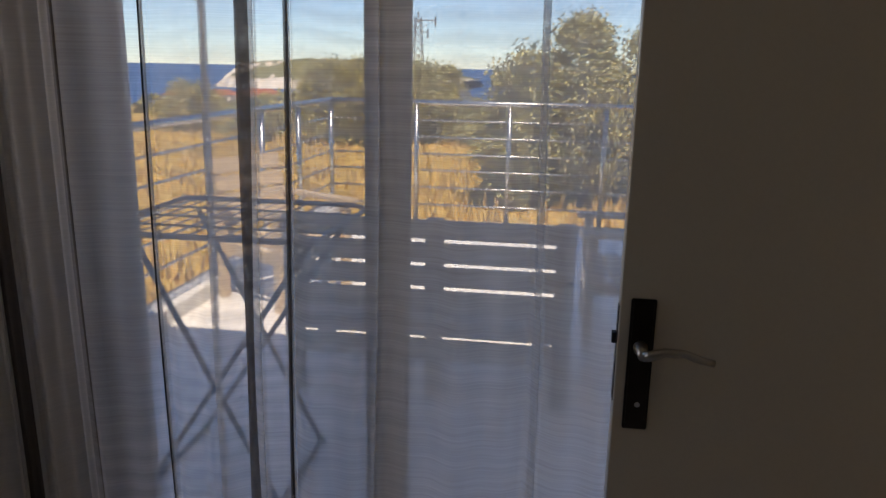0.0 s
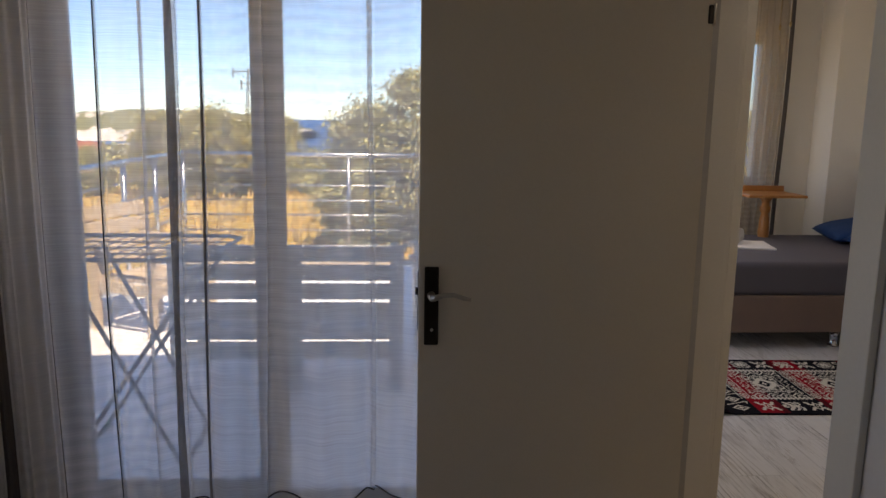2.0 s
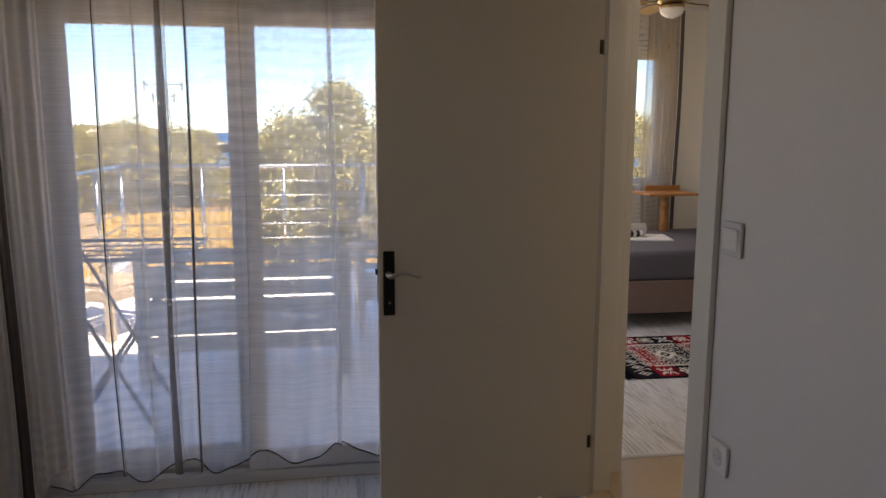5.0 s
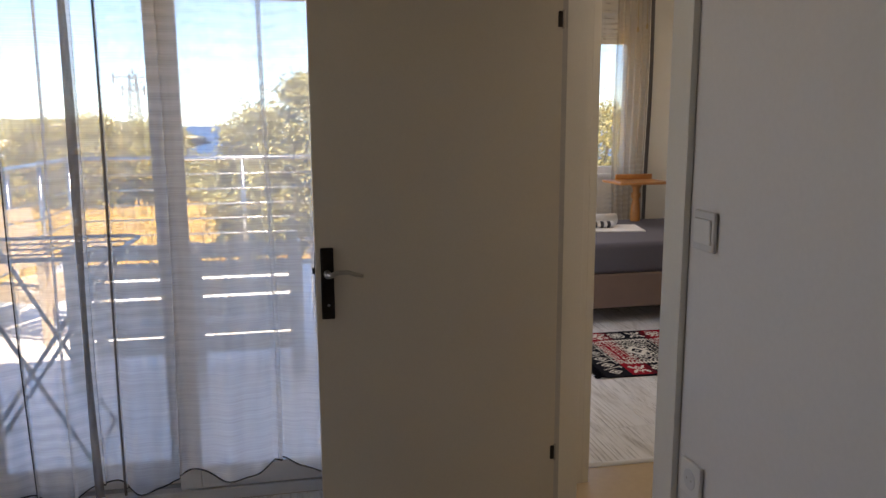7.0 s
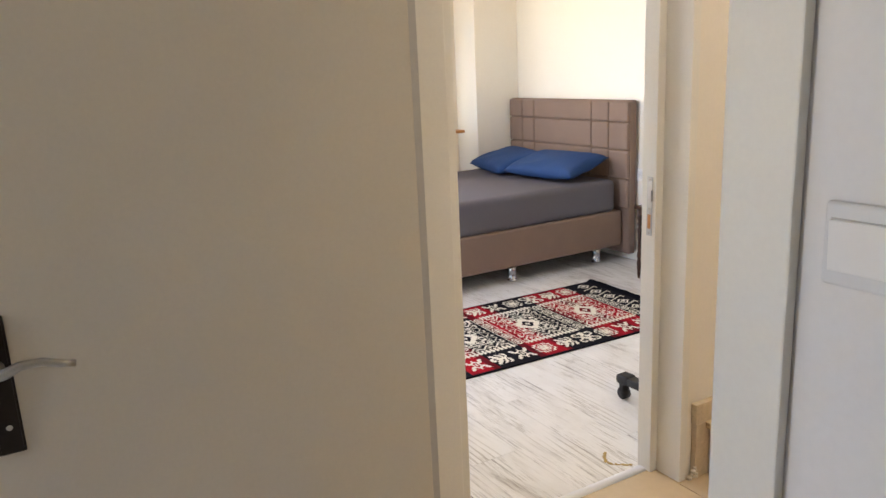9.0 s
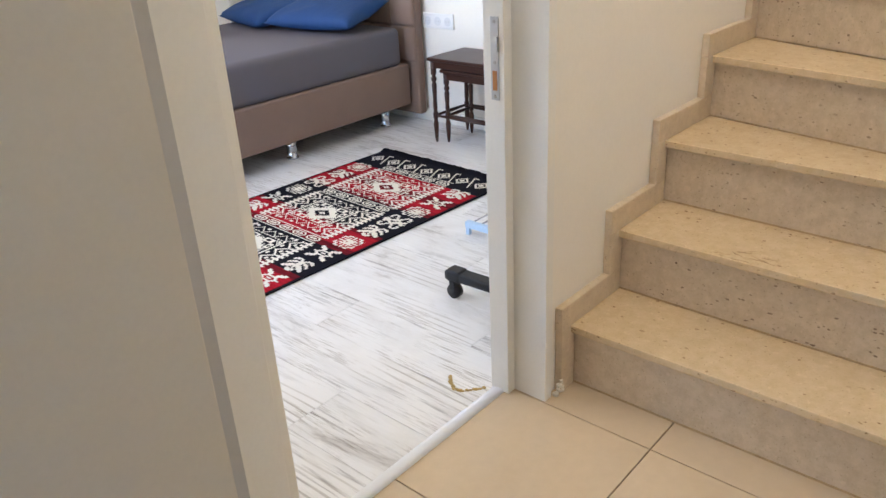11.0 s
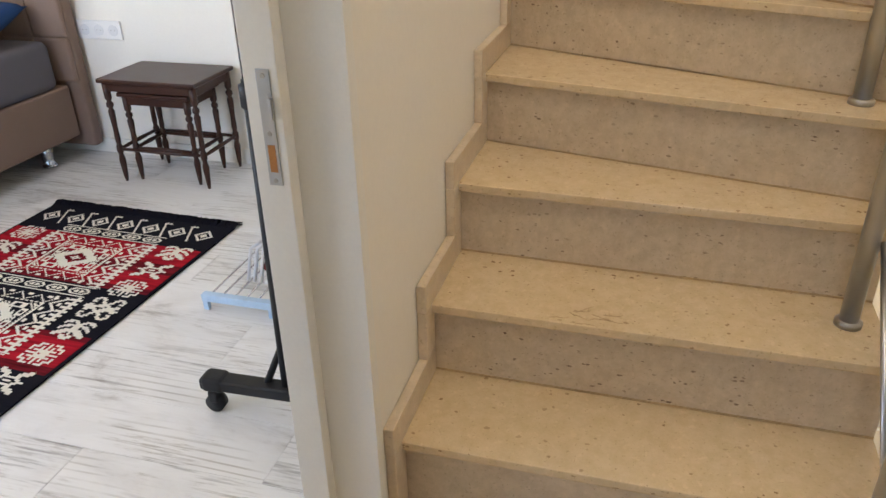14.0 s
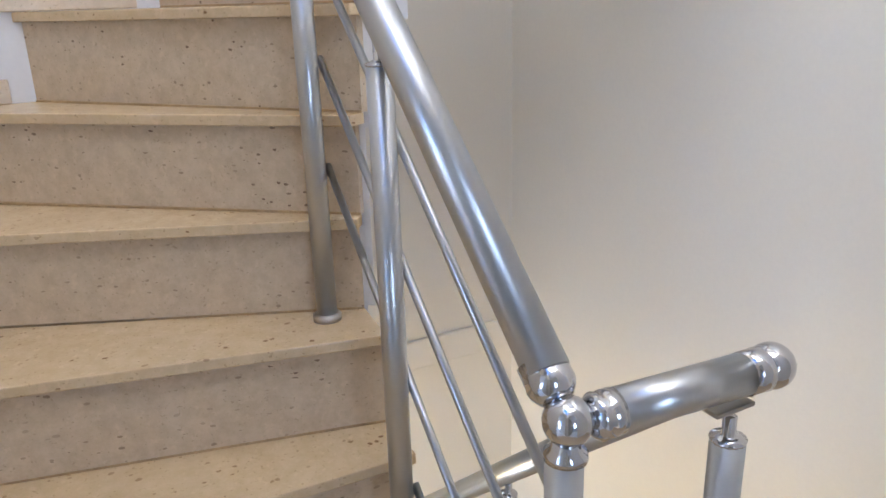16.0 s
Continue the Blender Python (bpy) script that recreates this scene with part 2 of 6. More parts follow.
def voile(name, c, open_share, glow=0.5):
    """Sheer woven cloth: part open, part thread, with fine horizontal ribs and painted moire bands."""
    m, nodes, links, b = graph(name)
    nodes.remove(b)
    out = nodes["Material Output"]
    t, d, tl = nodes.new("ShaderNodeBsdfTransparent"), nodes.new("ShaderNodeBsdfDiffuse"), nodes.new("ShaderNodeBsdfTranslucent")
    d.inputs[0].default_value = tl.inputs[0].default_value = (*c, 1)
    body, mix = nodes.new("ShaderNodeMixShader"), nodes.new("ShaderNodeMixShader")
    body.inputs[0].default_value = glow
    links.new(d.outputs[0], body.inputs[1])
    links.new(tl.outputs[0], body.inputs[2])
    at = coords(nodes, links, (5, 5, 420))
    n = noisy(nodes, links, at, 1.0, 2)
    wide = noisy(nodes, links, coords(nodes, links, (9, 9, 1.2)), 1.0, 2)
    add = nodes.new("ShaderNodeMath")
    links.new(n.outputs[0], add.inputs[0])
    links.new(wide.outputs[0], add.inputs[1])
    # Optical moire painted into the cloth's openness; the weave itself has no such bands.
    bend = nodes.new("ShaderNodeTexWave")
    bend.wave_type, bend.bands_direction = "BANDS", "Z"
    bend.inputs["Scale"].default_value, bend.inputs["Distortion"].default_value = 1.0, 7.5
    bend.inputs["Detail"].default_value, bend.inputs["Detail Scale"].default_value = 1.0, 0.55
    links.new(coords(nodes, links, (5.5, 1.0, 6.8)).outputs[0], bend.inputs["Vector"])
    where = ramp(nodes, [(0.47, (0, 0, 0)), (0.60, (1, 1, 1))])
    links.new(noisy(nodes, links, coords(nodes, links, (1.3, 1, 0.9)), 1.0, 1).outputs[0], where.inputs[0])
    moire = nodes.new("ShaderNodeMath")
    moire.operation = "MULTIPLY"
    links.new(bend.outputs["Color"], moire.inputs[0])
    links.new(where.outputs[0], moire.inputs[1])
    moire_sum = nodes.new("ShaderNodeMath")
    moire_sum.operation = "MULTIPLY_ADD"
    moire_sum.inputs[1].default_value = 0.38
    links.new(moire.outputs[0], moire_sum.inputs[0])
    links.new(add.outputs[0], moire_sum.inputs[2])
    rr = nodes.new("ShaderNodeMapRange")
    rr.inputs[1].default_value, rr.inputs[2].default_value = 0.72, 1.52
    rr.inputs[3].default_value, rr.inputs[4].default_value = 1 - open_share - 0.10, 1 - open_share + 0.10
    links.new(moire_sum.outputs[0], rr.inputs[0])
    links.new(rr.outputs[0], mix.inputs[0])
    links.new(t.outputs[0], mix.inputs[1])
    links.new(body.outputs[0], mix.inputs[2])
    links.new(mix.outputs[0], out.inputs[0])
    return m


def glass():
    m, nodes, links, b = graph("window_glass")
    b.inputs["Base Color"].default_value = (0.98, 1, 0.99, 1)
    b.inputs["Roughness"].default_value, b.inputs["Transmission Weight"].default_value, b.inputs["IOR"].default_value = 0.0, 1.0, 1.02
    return m


def leafy(name, dark, light):
    m, nodes, links, b = graph(name)
    g = nodes.new("ShaderNodeNewGeometry")
    r = ramp(nodes, [(0.0, dark), (0.6, light), (1.0, tint(light, 1.35))])
    links.new(g.outputs["Random Per Island"], r.inputs[0])
    links.new(r.outputs[0], b.inputs["Base Color"])
    b.inputs["Roughness"].default_value = 0.6
    b.inputs["Subsurface Weight"].default_value = 0.0
    return m


def dry_ground():
    m, nodes, links, b = graph("dry_grass_ground")
    at = coords(nodes, links)
    n1, n2, n3 = noisy(nodes, links, at, 0.05, 6), noisy(nodes, links, at, 0.7, 6, 0.7), noisy(nodes, links, at, 0.012, 4)
    mix = nodes.new("ShaderNodeMix")
    mix.inputs[0].default_value = 0.55
    links.new(n1.outputs[0], mix.inputs[2])
    links.new(n2.outputs[0], mix.inputs[3])
    r = ramp(nodes, [(0.34, (0.22, 0.16, 0.045)), (0.44, (0.46, 0.30, 0.075)), (0.56, (0.56, 0.38, 0.12)), (0.66, (0.62, 0.50, 0.29))])
    links.new(mix.outputs[0], r.inputs[0])
    far = ramp(nodes, [(0.50, (0, 0, 0)), (0.60, (0.9, 0.9, 0.9))])
    links.new(n3.outputs[0], far.inputs[0])
    green = nodes.new("ShaderNodeMix")
    green.data_type = "RGBA"
    links.new(far.outputs[0], green.inputs[0])
    links.new(r.outputs[0], green.inputs[6])
    green.inputs[7].default_value = (0.17, 0.17, 0.05, 1)
    links.new(green.outputs[2], b.inputs["Base Color"])
    b.inputs["Roughness"].default_value = 0.95
    b.inputs["Specular IOR Level"].default_value = 0.1
    return m


def cliff():
    m, nodes, links, b = graph("pale_cliff_with_scrub")
    at = coords(nodes, links, (1, 1, 2.2))
    n1, n2 = noisy(nodes, links, at, 0.03, 6, 0.6), noisy(nodes, links, at, 0.12, 5)
    g = nodes.new("ShaderNodeNewGeometry")
    sep = nodes.new("ShaderNodeSeparateXYZ")
    links.new(g.outputs["Normal"], sep.inputs[0])
    add = nodes.new("ShaderNodeMath")
    add.operation = "MULTIPLY_ADD"
    add.inputs[1].default_value = 0.2
    links.new(sep.outputs[2], add.inputs[0])
    links.new(n1.outputs[0], add.inputs[2])
    r = ramp(nodes, [(0.45, (0.80, 0.73, 0.62)), (0.62, (0.70, 0.61, 0.49)), (0.66, (0.17, 0.17, 0.075)), (0.85, (0.22, 0.20, 0.09))])
    links.new(add.outputs[0], r.inputs[0])
    links.new(r.outputs[0], b.inputs["Base Color"])
    b.inputs["Roughness"].default_value = 0.95
    return m


def sea_water():
    m, nodes, links, b = graph("sea_water")
    at = coords(nodes, links, (0.02, 0.12, 1))
    n1 = noisy(nodes, links, at, 1.0, 5)
    r = ramp(nodes, [(0.35, (0.012, 0.07, 0.21)), (0.7, (0.03, 0.125, 0.31))])
    links.new(n1.outputs[0], r.inputs[0])
    links.new(r.outputs[0], b.inputs["Base Color"])
    b.inputs["Roughness"].default_value = 0.5
    b.inputs["Specular IOR Level"].default_value = 0.2
    return m


M = {
    "wall": surf("white_wall_paint", (0.76, 0.745, 0.735), 0.6, vary=0.035, big=0.9, fine=90, bump=0.10, depth=0.001),
    "cream": surf("cream_wall_paint", (0.83, 0.785, 0.70), 0.6, vary=0.03, big=0.8, fine=90, bump=0.10, depth=0.001),
    "low_bounce_tan": surf("low_bounce_wall", (0.40, 0.33, 0.26), 0.6, vary=0.03, big=0.8, fine=90, bump=0.10, depth=0.001),
    "ceiling": surf("white_ceiling_paint", (0.8, 0.79, 0.775), 0.7, vary=0.02),
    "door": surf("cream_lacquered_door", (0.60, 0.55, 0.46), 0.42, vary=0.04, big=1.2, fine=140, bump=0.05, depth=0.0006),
    "frame": surf("off_white_lacquered_frame", (0.80, 0.775, 0.71), 0.4, vary=0.035, big=2.5, fine=140, bump=0.05, depth=0.0006),
    "pvc": surf("white_plastic_profile", (0.80, 0.80, 0.80), 0.35, vary=0.03, bump=0),
    "plastic": surf("white_switch_plastic", (0.82, 0.81, 0.79), 0.3, vary=0.02, bump=0),
    "grey_plastic": surf("grey_switch_frame_plastic", (0.70, 0.70, 0.70), 0.35, vary=0.03, bump=0),
    "seal": surf("grey_rubber_seal", (0.48, 0.465, 0.44), 0.7, vary=0.06, bump=0),
    "black": surf("black_plastic", (0.014, 0.014, 0.016), 0.5, spec=0.3, vary=0.1, bump=0.03),
    "bronze": surf("dark_bronze_plate", (0.035, 0.028, 0.024), 0.35, 0.8, vary=0.2, big=20, bump=0.02),
    "nickel": surf("brushed_nickel", (0.42, 0.40, 0.37), 0.3, 1.0, vary=0.08, big=12, fine=200, bump=0.02),
    "steel": surf("brushed_stainless_steel", (0.50, 0.51, 0.52), 0.31, 1.0, vary=0.04, big=3, fine=160, bump=0.02, depth=0.0002),
    "chrome": surf("polished_chrome", (0.55, 0.55, 0.57), 0.10, 1.0, vary=0.03, bump=0),
    "gap": surf("dark_gap", (0.05, 0.045, 0.04), 0.8, vary=0.2),
    "laminate": laminate(),
    "stone": stone("beige_limestone_riser", (0.52, 0.405, 0.27), (0.63, 0.505, 0.355), (0.15, 0.085, 0.045), 0.34, 0.95),
    "tread": stone("polished_limestone_tread", (0.585, 0.44, 0.26), (0.66, 0.505, 0.315), (0.22, 0.12, 0.05), 0.25, 0.85),
    "skirt": stone("limestone_skirting", (0.58, 0.46, 0.32), (0.66, 0.54, 0.39), (0.38, 0.27, 0.17), 0.3, 0.35),
    "tile": surf("beige_floor_tile", (0.56, 0.44, 0.30), 0.22, vary=0.06, big=2.2, fine=35, bump=0.02, jump=5),
    "grout": surf("tile_grout", (0.42, 0.33, 0.23), 0.8, vary=0.1),
    "terrace": surf("pale_terrace_tile", (0.84, 0.815, 0.785), 0.45, vary=0.07, big=1.5, fine=40, bump=0.04, jump=5),
    "chip": surf("browned_chipped_stone", (0.44, 0.30, 0.155), 0.6, vary=0.3, big=40, fine=200, bump=0.3),
    "patch": surf("white_filler_patch", (0.72, 0.68, 0.6), 0.7, vary=0.05),
    "bench": surf("grey_brown_wood", (0.56, 0.49, 0.42), 0.7, vary=0.18, big=3, fine=40, bump=0.2, stretch=(1, 8, 8)),
    "pine": surf("pale_pine_wood", (0.55, 0.42, 0.28), 0.6, vary=0.15, big=3, fine=40, bump=0.15, stretch=(1, 6, 6)),
    "orange_wood": surf("orange_varnished_wood", (0.42, 0.17, 0.045), 0.35, vary=0.18, big=4, fine=50, bump=0.06, stretch=(1, 7, 7)),
    "dark_wood": surf("dark_mahogany", (0.045, 0.016, 0.009), 0.36, vary=0.3, big=6, fine=60, bump=0.05, stretch=(1, 1, 6), coat=0.05, spec=0.35),
    "fan_wood": surf("walnut_blade", (0.16, 0.075, 0.035), 0.4, vary=0.2, big=5, fine=40, bump=0.04),
    "taupe": surf("taupe_velour", (0.225, 0.15, 0.115), 0.9, vary=0.09, big=5, fine=300, bump=0.3, depth=0.001),
    "sheet": surf("dark_grey_cotton_sheet", (0.125, 0.115, 0.13), 0.85, spec=0.2, vary=0.07, big=3, fine=400, bump=0.2, depth=0.0008),
    "blue": surf("royal_blue_ribbed_cotton", (0.002, 0.040, 0.145), 0.8, vary=0.1, big=4, fine=1.0, bump=0.6, depth=0.004, stretch=(1, 130, 1)),
    "towel": surf("white_terry_towel", (0.74, 0.71, 0.68), 0.95, vary=0.05, big=9, fine=350, bump=0.5, depth=0.002),
    "towel_dark": surf("dark_towel_stripe", (0.05, 0.045, 0.05), 0.95, vary=0.1, fine=350, bump=0.4),
    "rug_black": surf("black_kilim_wool", (0.009, 0.0085, 0.013), 0.95, spec=0.08, vary=0.25, big=5, fine=1.0, bump=0.5, depth=0.002, stretch=(220, 40, 1)),
    "rug_red": surf("red_kilim_wool", (0.32, 0.009, 0.018), 0.95, spec=0.08, vary=0.4, big=1.0, fine=1.0, bump=0.5, depth=0.002, stretch=(60, 6, 1)),
    "rug_dark_red": surf("deep_red_kilim_wool", (0.13, 0.007, 0.012), 0.95, spec=0.08, vary=0.5, big=1.0, fine=1.0, bump=0.5, depth=0.002, stretch=(60, 6, 1)),
    "rug_white": surf("cream_kilim_wool", (0.70, 0.66, 0.57), 0.95, spec=0.1, vary=0.10, big=6, fine=1.0, bump=0.5, depth=0.002, stretch=(200, 60, 1)),
    "drape": surf("brown_grey_drape", (0.10, 0.085, 0.078), 0.9, vary=0.15, big=6, fine=250, bump=0.3),
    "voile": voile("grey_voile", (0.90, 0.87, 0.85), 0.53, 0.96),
    "veil_grey": voile("grey_gathered_voile", (0.80, 0.77, 0.75), 0.12, 0.5),
    "fold_shade": voile("fold_shade_voile", (0.22, 0.19, 0.17), 0.14, 0.45),
    "hem": surf("dark_hem_cord", (0.03, 0.025, 0.025), 0.9, vary=0.1),
    "bed_voile": voile("beige_grey_voile", (0.62, 0.55, 0.46), 0.34, 0.7),
    "thin_voile": voile("thin_cream_voile", (0.6, 0.56, 0.5), 0.68, 0.5),
    "glass": glass(),
    "opal": surf("opal_glass", (0.80, 0.77, 0.72), 0.25, vary=0.02, bump=0),
    "brass": surf("aged_brass", (0.35, 0.25, 0.12), 0.3, 1.0, vary=0.1, bump=0),
    "rack": surf("grey_painted_tube", (0.13, 0.13, 0.15), 0.4, 0.3, vary=0.06, bump=0),
    "green_plastic": surf("green_plastic_foot", (0.03, 0.30, 0.12), 0.45, vary=0.08, bump=0),
    "red_plastic": surf("red_plastic_dot", (0.45, 0.015, 0.012), 0.35, vary=0.05, bump=0),
    "pale_blue": surf("pale_blue_plastic", (0.42, 0.58, 0.74), 0.4, vary=0.12, big=14, bump=0),
    "lace": surf("grey_white_laces", (0.60, 0.61, 0.63), 0.9, vary=0.12, big=30, fine=200, bump=0.3),
    "maroon": surf("maroon_canvas", (0.16, 0.012, 0.02), 0.9, vary=0.15, fine=300, bump=0.3),
    "exterior": surf("white_exterior_render", (0.72, 0.70, 0.66), 0.8, vary=0.05, big=1.5, fine=50, bump=0.2),
    "ground": dry_ground(),
    "straw": leafy("dry_grass_blades", (0.40, 0.26, 0.07), (0.62, 0.43, 0.15)),
    "olive": leafy("olive_leaves", (0.16, 0.155, 0.055), (0.44, 0.40, 0.165)),
    "pine_leaf": leafy("bright_green_leaves", (0.15, 0.145, 0.035), (0.44, 0.37, 0.11)),
    "bark": surf("olive_bark", (0.11, 0.085, 0.06), 0.9, vary=0.25, big=3, fine=20, bump=0.5, depth=0.02),
    "cliff": cliff(),
    "sea": sea_water(),
    "galv": surf("galvanised_lattice", (0.22, 0.20, 0.20), 0.6, 0.4, vary=0.1, bump=0),
    "roof": surf("red_roof_tiles", (0.38, 0.12, 0.06), 0.8, vary=0.2, big=1, fine=8, bump=0.3),
    "dark_pane": surf("dark_far_pane", (0.05, 0.06, 0.07), 0.2, vary=0.1, bump=0),
    "glue": surf("yellowed_glue_residue", (0.42, 0.29, 0.10), 0.6, vary=0.3, big=60, bump=0.3),
}

# ---- mesh helpers (all meshes are made in world coordinates) ----


def obj(name, bm, material, smooth=False):
    me = bpy.data.meshes.new(name)
    bm.to_mesh(me)
    bm.free()
    me.materials.append(material)
    if smooth:
        me.polygons.foreach_set("use_smooth", [True] * len(me.polygons))
    return new(name, me)


def thing(name, base, label, category, group="", kind=""):
    e = new(name)
    e.location = base
    e.empty_display_size = 0.05
    return tagged(e, label, category, group, kind)


def part(name, bm, material, parent, label="", smooth=False):
    ob = obj(name, bm, material, smooth)
    ob.parent = parent
    if parent.type == "EMPTY":
        ob.matrix_parent_inverse = Matrix.Translation(-parent.location)
    return tagged(ob, label)


def structure(name, bm, material, smooth=False):
    return tagged(obj(name, bm, material, smooth), kind="structure")


def box(a, b, bevel=0.0, segs=2, bm=None):
    own = bm is None
    bm = bm or bmesh.new()
    made = bmesh.ops.create_cube(bm, size=1)["verts"]
    for v in made:
        v.co = [a[i] + (v.co[i] + 0.5) * (b[i] - a[i]) for i in range(3)]
    if bevel:
        edges = list({e for v in made for e in v.link_edges})
        bmesh.ops.bevel(bm, geom=edges, offset=bevel, segments=segs, affect="EDGES", profile=0.6)
    return bm


def slab(outline, z0, z1, bevel=0.0):
    """A flat piece with the given outline (x, y), counter-clockwise."""
    bm = bmesh.new()
    low = [bm.verts.new((x, y, z0)) for x, y in outline]
    top = [bm.verts.new((x, y, z1)) for x, y in outline]
    bm.faces.new(low[::-1])
    bm.faces.new(top)
    for i in range(len(outline)):
        j = (i + 1) % len(outline)
        bm.faces.new((low[i], low[j], top[j], top[i]))
    if bevel:
        bmesh.ops.bevel(bm, geom=list(bm.edges), offset=bevel, segments=2, affect="EDGES", profile=0.6)
    return bm


def tube(points, r, seg=12, bm=None, caps=True):
    """A round bar along points; r is one radius or one for each point."""
    bm = bm or bmesh.new()
    pts = [Vector(p) for p in points]
    rings, n = [], None
    for i, p in enumerate(pts):
        d = (pts[min(i + 1, len(pts) - 1)] - pts[max(i - 1, 0)]).normalized()
        if n is None:
            n = d.orthogonal().normalized()
        n = (n - d * n.dot(d)).normalized()
        c = d.cross(n)
        rad = r[i] if isinstance(r, (list, tuple)) else r
        rings.append([bm.verts.new(p + rad * (n * math.cos(a) + c * math.sin(a))) for a in (2 * math.pi * k / seg for k in range(seg))])
    for a, b in zip(rings, rings[1:]):
        for k in range(seg):
            bm.faces.new((a[k], a[(k + 1) % seg], b[(k + 1) % seg], b[k]))
    if caps:
        bm.faces.new(rings[0][::-1])
        bm.faces.new(rings[-1])
    return bm


def lathe(profile, at, axis=(0, 0, 1), seg=20, bm=None):
    """A turned piece: profile rows (height along axis, radius) from the point at."""
    a = Vector(axis).normalized()
    bm = bm or bmesh.new()
    return tube([Vector(at) + a * h for h, _ in profile], [max(r, 0.0004) for _, r in profile], seg, bm)


def ball(at, r, bm=None, seg=20, flat=1.0):
    bm = bm or bmesh.new()
    bmesh.ops.create_uvsphere(bm, u_segments=seg, v_segments=seg // 2, radius=r, matrix=Matrix.Translation(at) @ Matrix.Diagonal((1, 1, flat, 1)))
    return bm


def sheet(path, z0, z1, steps, hem=None, sway=0.0):
    """A hanging cloth over a plan path of (x, y); hem gives the lower edge for each x."""
    bm = bmesh.new()
    rows = []
    for k in range(steps + 1):
        f = k / steps
        row = []
        for x, y in path:
            low = z0 + (hem(x) if hem else 0)
            z = low + (z1 - low) * f
            row.append(bm.verts.new((x + sway * math.sin(z * 2.1 + x * 5) * (1 - f), y + 0.5 * sway * math.sin(z * 1.7 + x * 9) * (1 - f), z)))
        rows.append(row)
    for a, b in zip(rows, rows[1:]):
        for i in range(len(path) - 1):
            bm.faces.new((a[i], a[i + 1], b[i + 1], b[i]))
    return bm


def puff(a, b, nx, ny, power=0.35):
    """A pillow: two bulging skins that meet at the seam, between the corners a and b."""
    bm = bmesh.new()
    grid = {}
    for s in (1, -1):
        for i in range(nx + 1):
            for j in range(ny + 1):
                u, v = 2 * i / nx - 1, 2 * j / ny - 1
                edge = i in (0, nx) or j in (0, ny)
                if s < 0 and edge:
                    grid[s, i, j] = grid[1, i, j]
                    continue
                h = ((1 - u * u) * (1 - v * v)) ** power
                pinch = 1 - 0.06 * (1 - abs(u)) * abs(v) ** 4 - 0.0
                wob = 0.012 * noise.noise((u * 2.2 + a[0], v * 2.2 + a[1], s))
                x = (a[0] + b[0]) / 2 + u * (b[0] - a[0]) / 2 * (1 - 0.07 * (1 - v * v) * abs(u) ** 3)
                y = (a[1] + b[1]) / 2 + v * (b[1] - a[1]) / 2 * pinch
                z = (a[2] + b[2]) / 2 + s * h * (b[2] - a[2]) / 2 + (wob * h)
                grid[s, i, j] = bm.verts.new((x, y, z))
    for s in (1, -1):
        for i in range(nx):
            for j in range(ny):
                q = [grid[s, i, j], grid[s, i + 1, j], grid[s, i + 1, j + 1], grid[s, i, j + 1]]
                bm.faces.new(q if s > 0 else q[::-1])
    return bm


def turned(bm, m):
    bmesh.ops.transform(bm, matrix=m, verts=bm.verts)
    return bm


# ---- plan ----
ROOM_W, ROOM_E, ROOM_S, GLASS_Y = -1.25, 0.985, -3.4, 2.245
LAND_W = 1.09          # landing side of the partition
OPEN_A, OPEN_B = 1.108, 1.905   # doorway from the room to the landing, along y
BED_Y, BED_Y2 = 2.06, 2.19      # wall between landing and bedroom
BED_A, BED_B = 1.20, 1.985      # bedroom doorway, along x
BED_E, BED_N = 3.88, 5.75
STAIR_Y = 2.05
WELL_S, WELL_E, END_X = -0.04, 4.0, 3.40
CEIL = 2.62

# walls
# Unseen opening at y 1.36 to 1.82, cut for the side fill lamp.
bm = box((ROOM_W - 0.2, ROOM_S - 0.2, -0.2), (ROOM_W, 1.36, CEIL))
box((ROOM_W - 0.2, 1.82, -0.2), (ROOM_W, GLASS_Y + 0.16, CEIL), bm=bm)
box((ROOM_W - 0.2, 1.36, -0.2), (ROOM_W, 1.82, 0.88), bm=bm)
box((ROOM_W - 0.2, 1.36, 2.02), (ROOM_W, 1.82, CEIL), bm=bm)
structure("wall_west", bm, M["wall"])
# Unseen wall, given a dark tan to cut the light bounced onto the door.
structure("wall_south", box((ROOM_W, ROOM_S - 0.2, -0.2), (LAND_W, ROOM_S, CEIL)), M["low_bounce_tan"])
bm = box((ROOM_E, ROOM_S, -0.2), (LAND_W, OPEN_A - 0.03, CEIL))
box((ROOM_E, OPEN_B + 0.03, -0.2), (LAND_W, GLASS_Y, CEIL), bm=bm)
box((ROOM_E, OPEN_A - 0.03, 2.07), (LAND_W, OPEN_B + 0.03, CEIL), bm=bm)
structure("wall_partition", bm, M["wall"])
bm = box((ROOM_W, GLASS_Y - 0.04, -0.2), (-1.085, GLASS_Y + 0.16, CEIL))
box((0.50, GLASS_Y - 0.04, -0.2), (ROOM_E, GLASS_Y + 0.16, CEIL), bm=bm)
box((-1.085, GLASS_Y - 0.04, 1.93), (0.50, GLASS_Y + 0.16, CEIL), bm=bm)
structure("wall_north", bm, M["wall"])
# Unseen opening at y 3.35 to 5.05, added to let light in.
bm = box((ROOM_E, GLASS_Y + 0.002, -0.2), (LAND_W + 0.02, 3.35, CEIL))
box((ROOM_E, 5.05, -0.2), (LAND_W + 0.02, BED_N, CEIL), bm=bm)
box((ROOM_E, 3.35, 2.05), (LAND_W + 0.02, 5.05, CEIL), bm=bm)
structure("wall_bedroom_west", bm, M["wall"])
bm = box((LAND_W, BED_Y, -0.2), (BED_A, BED_Y2, CEIL))
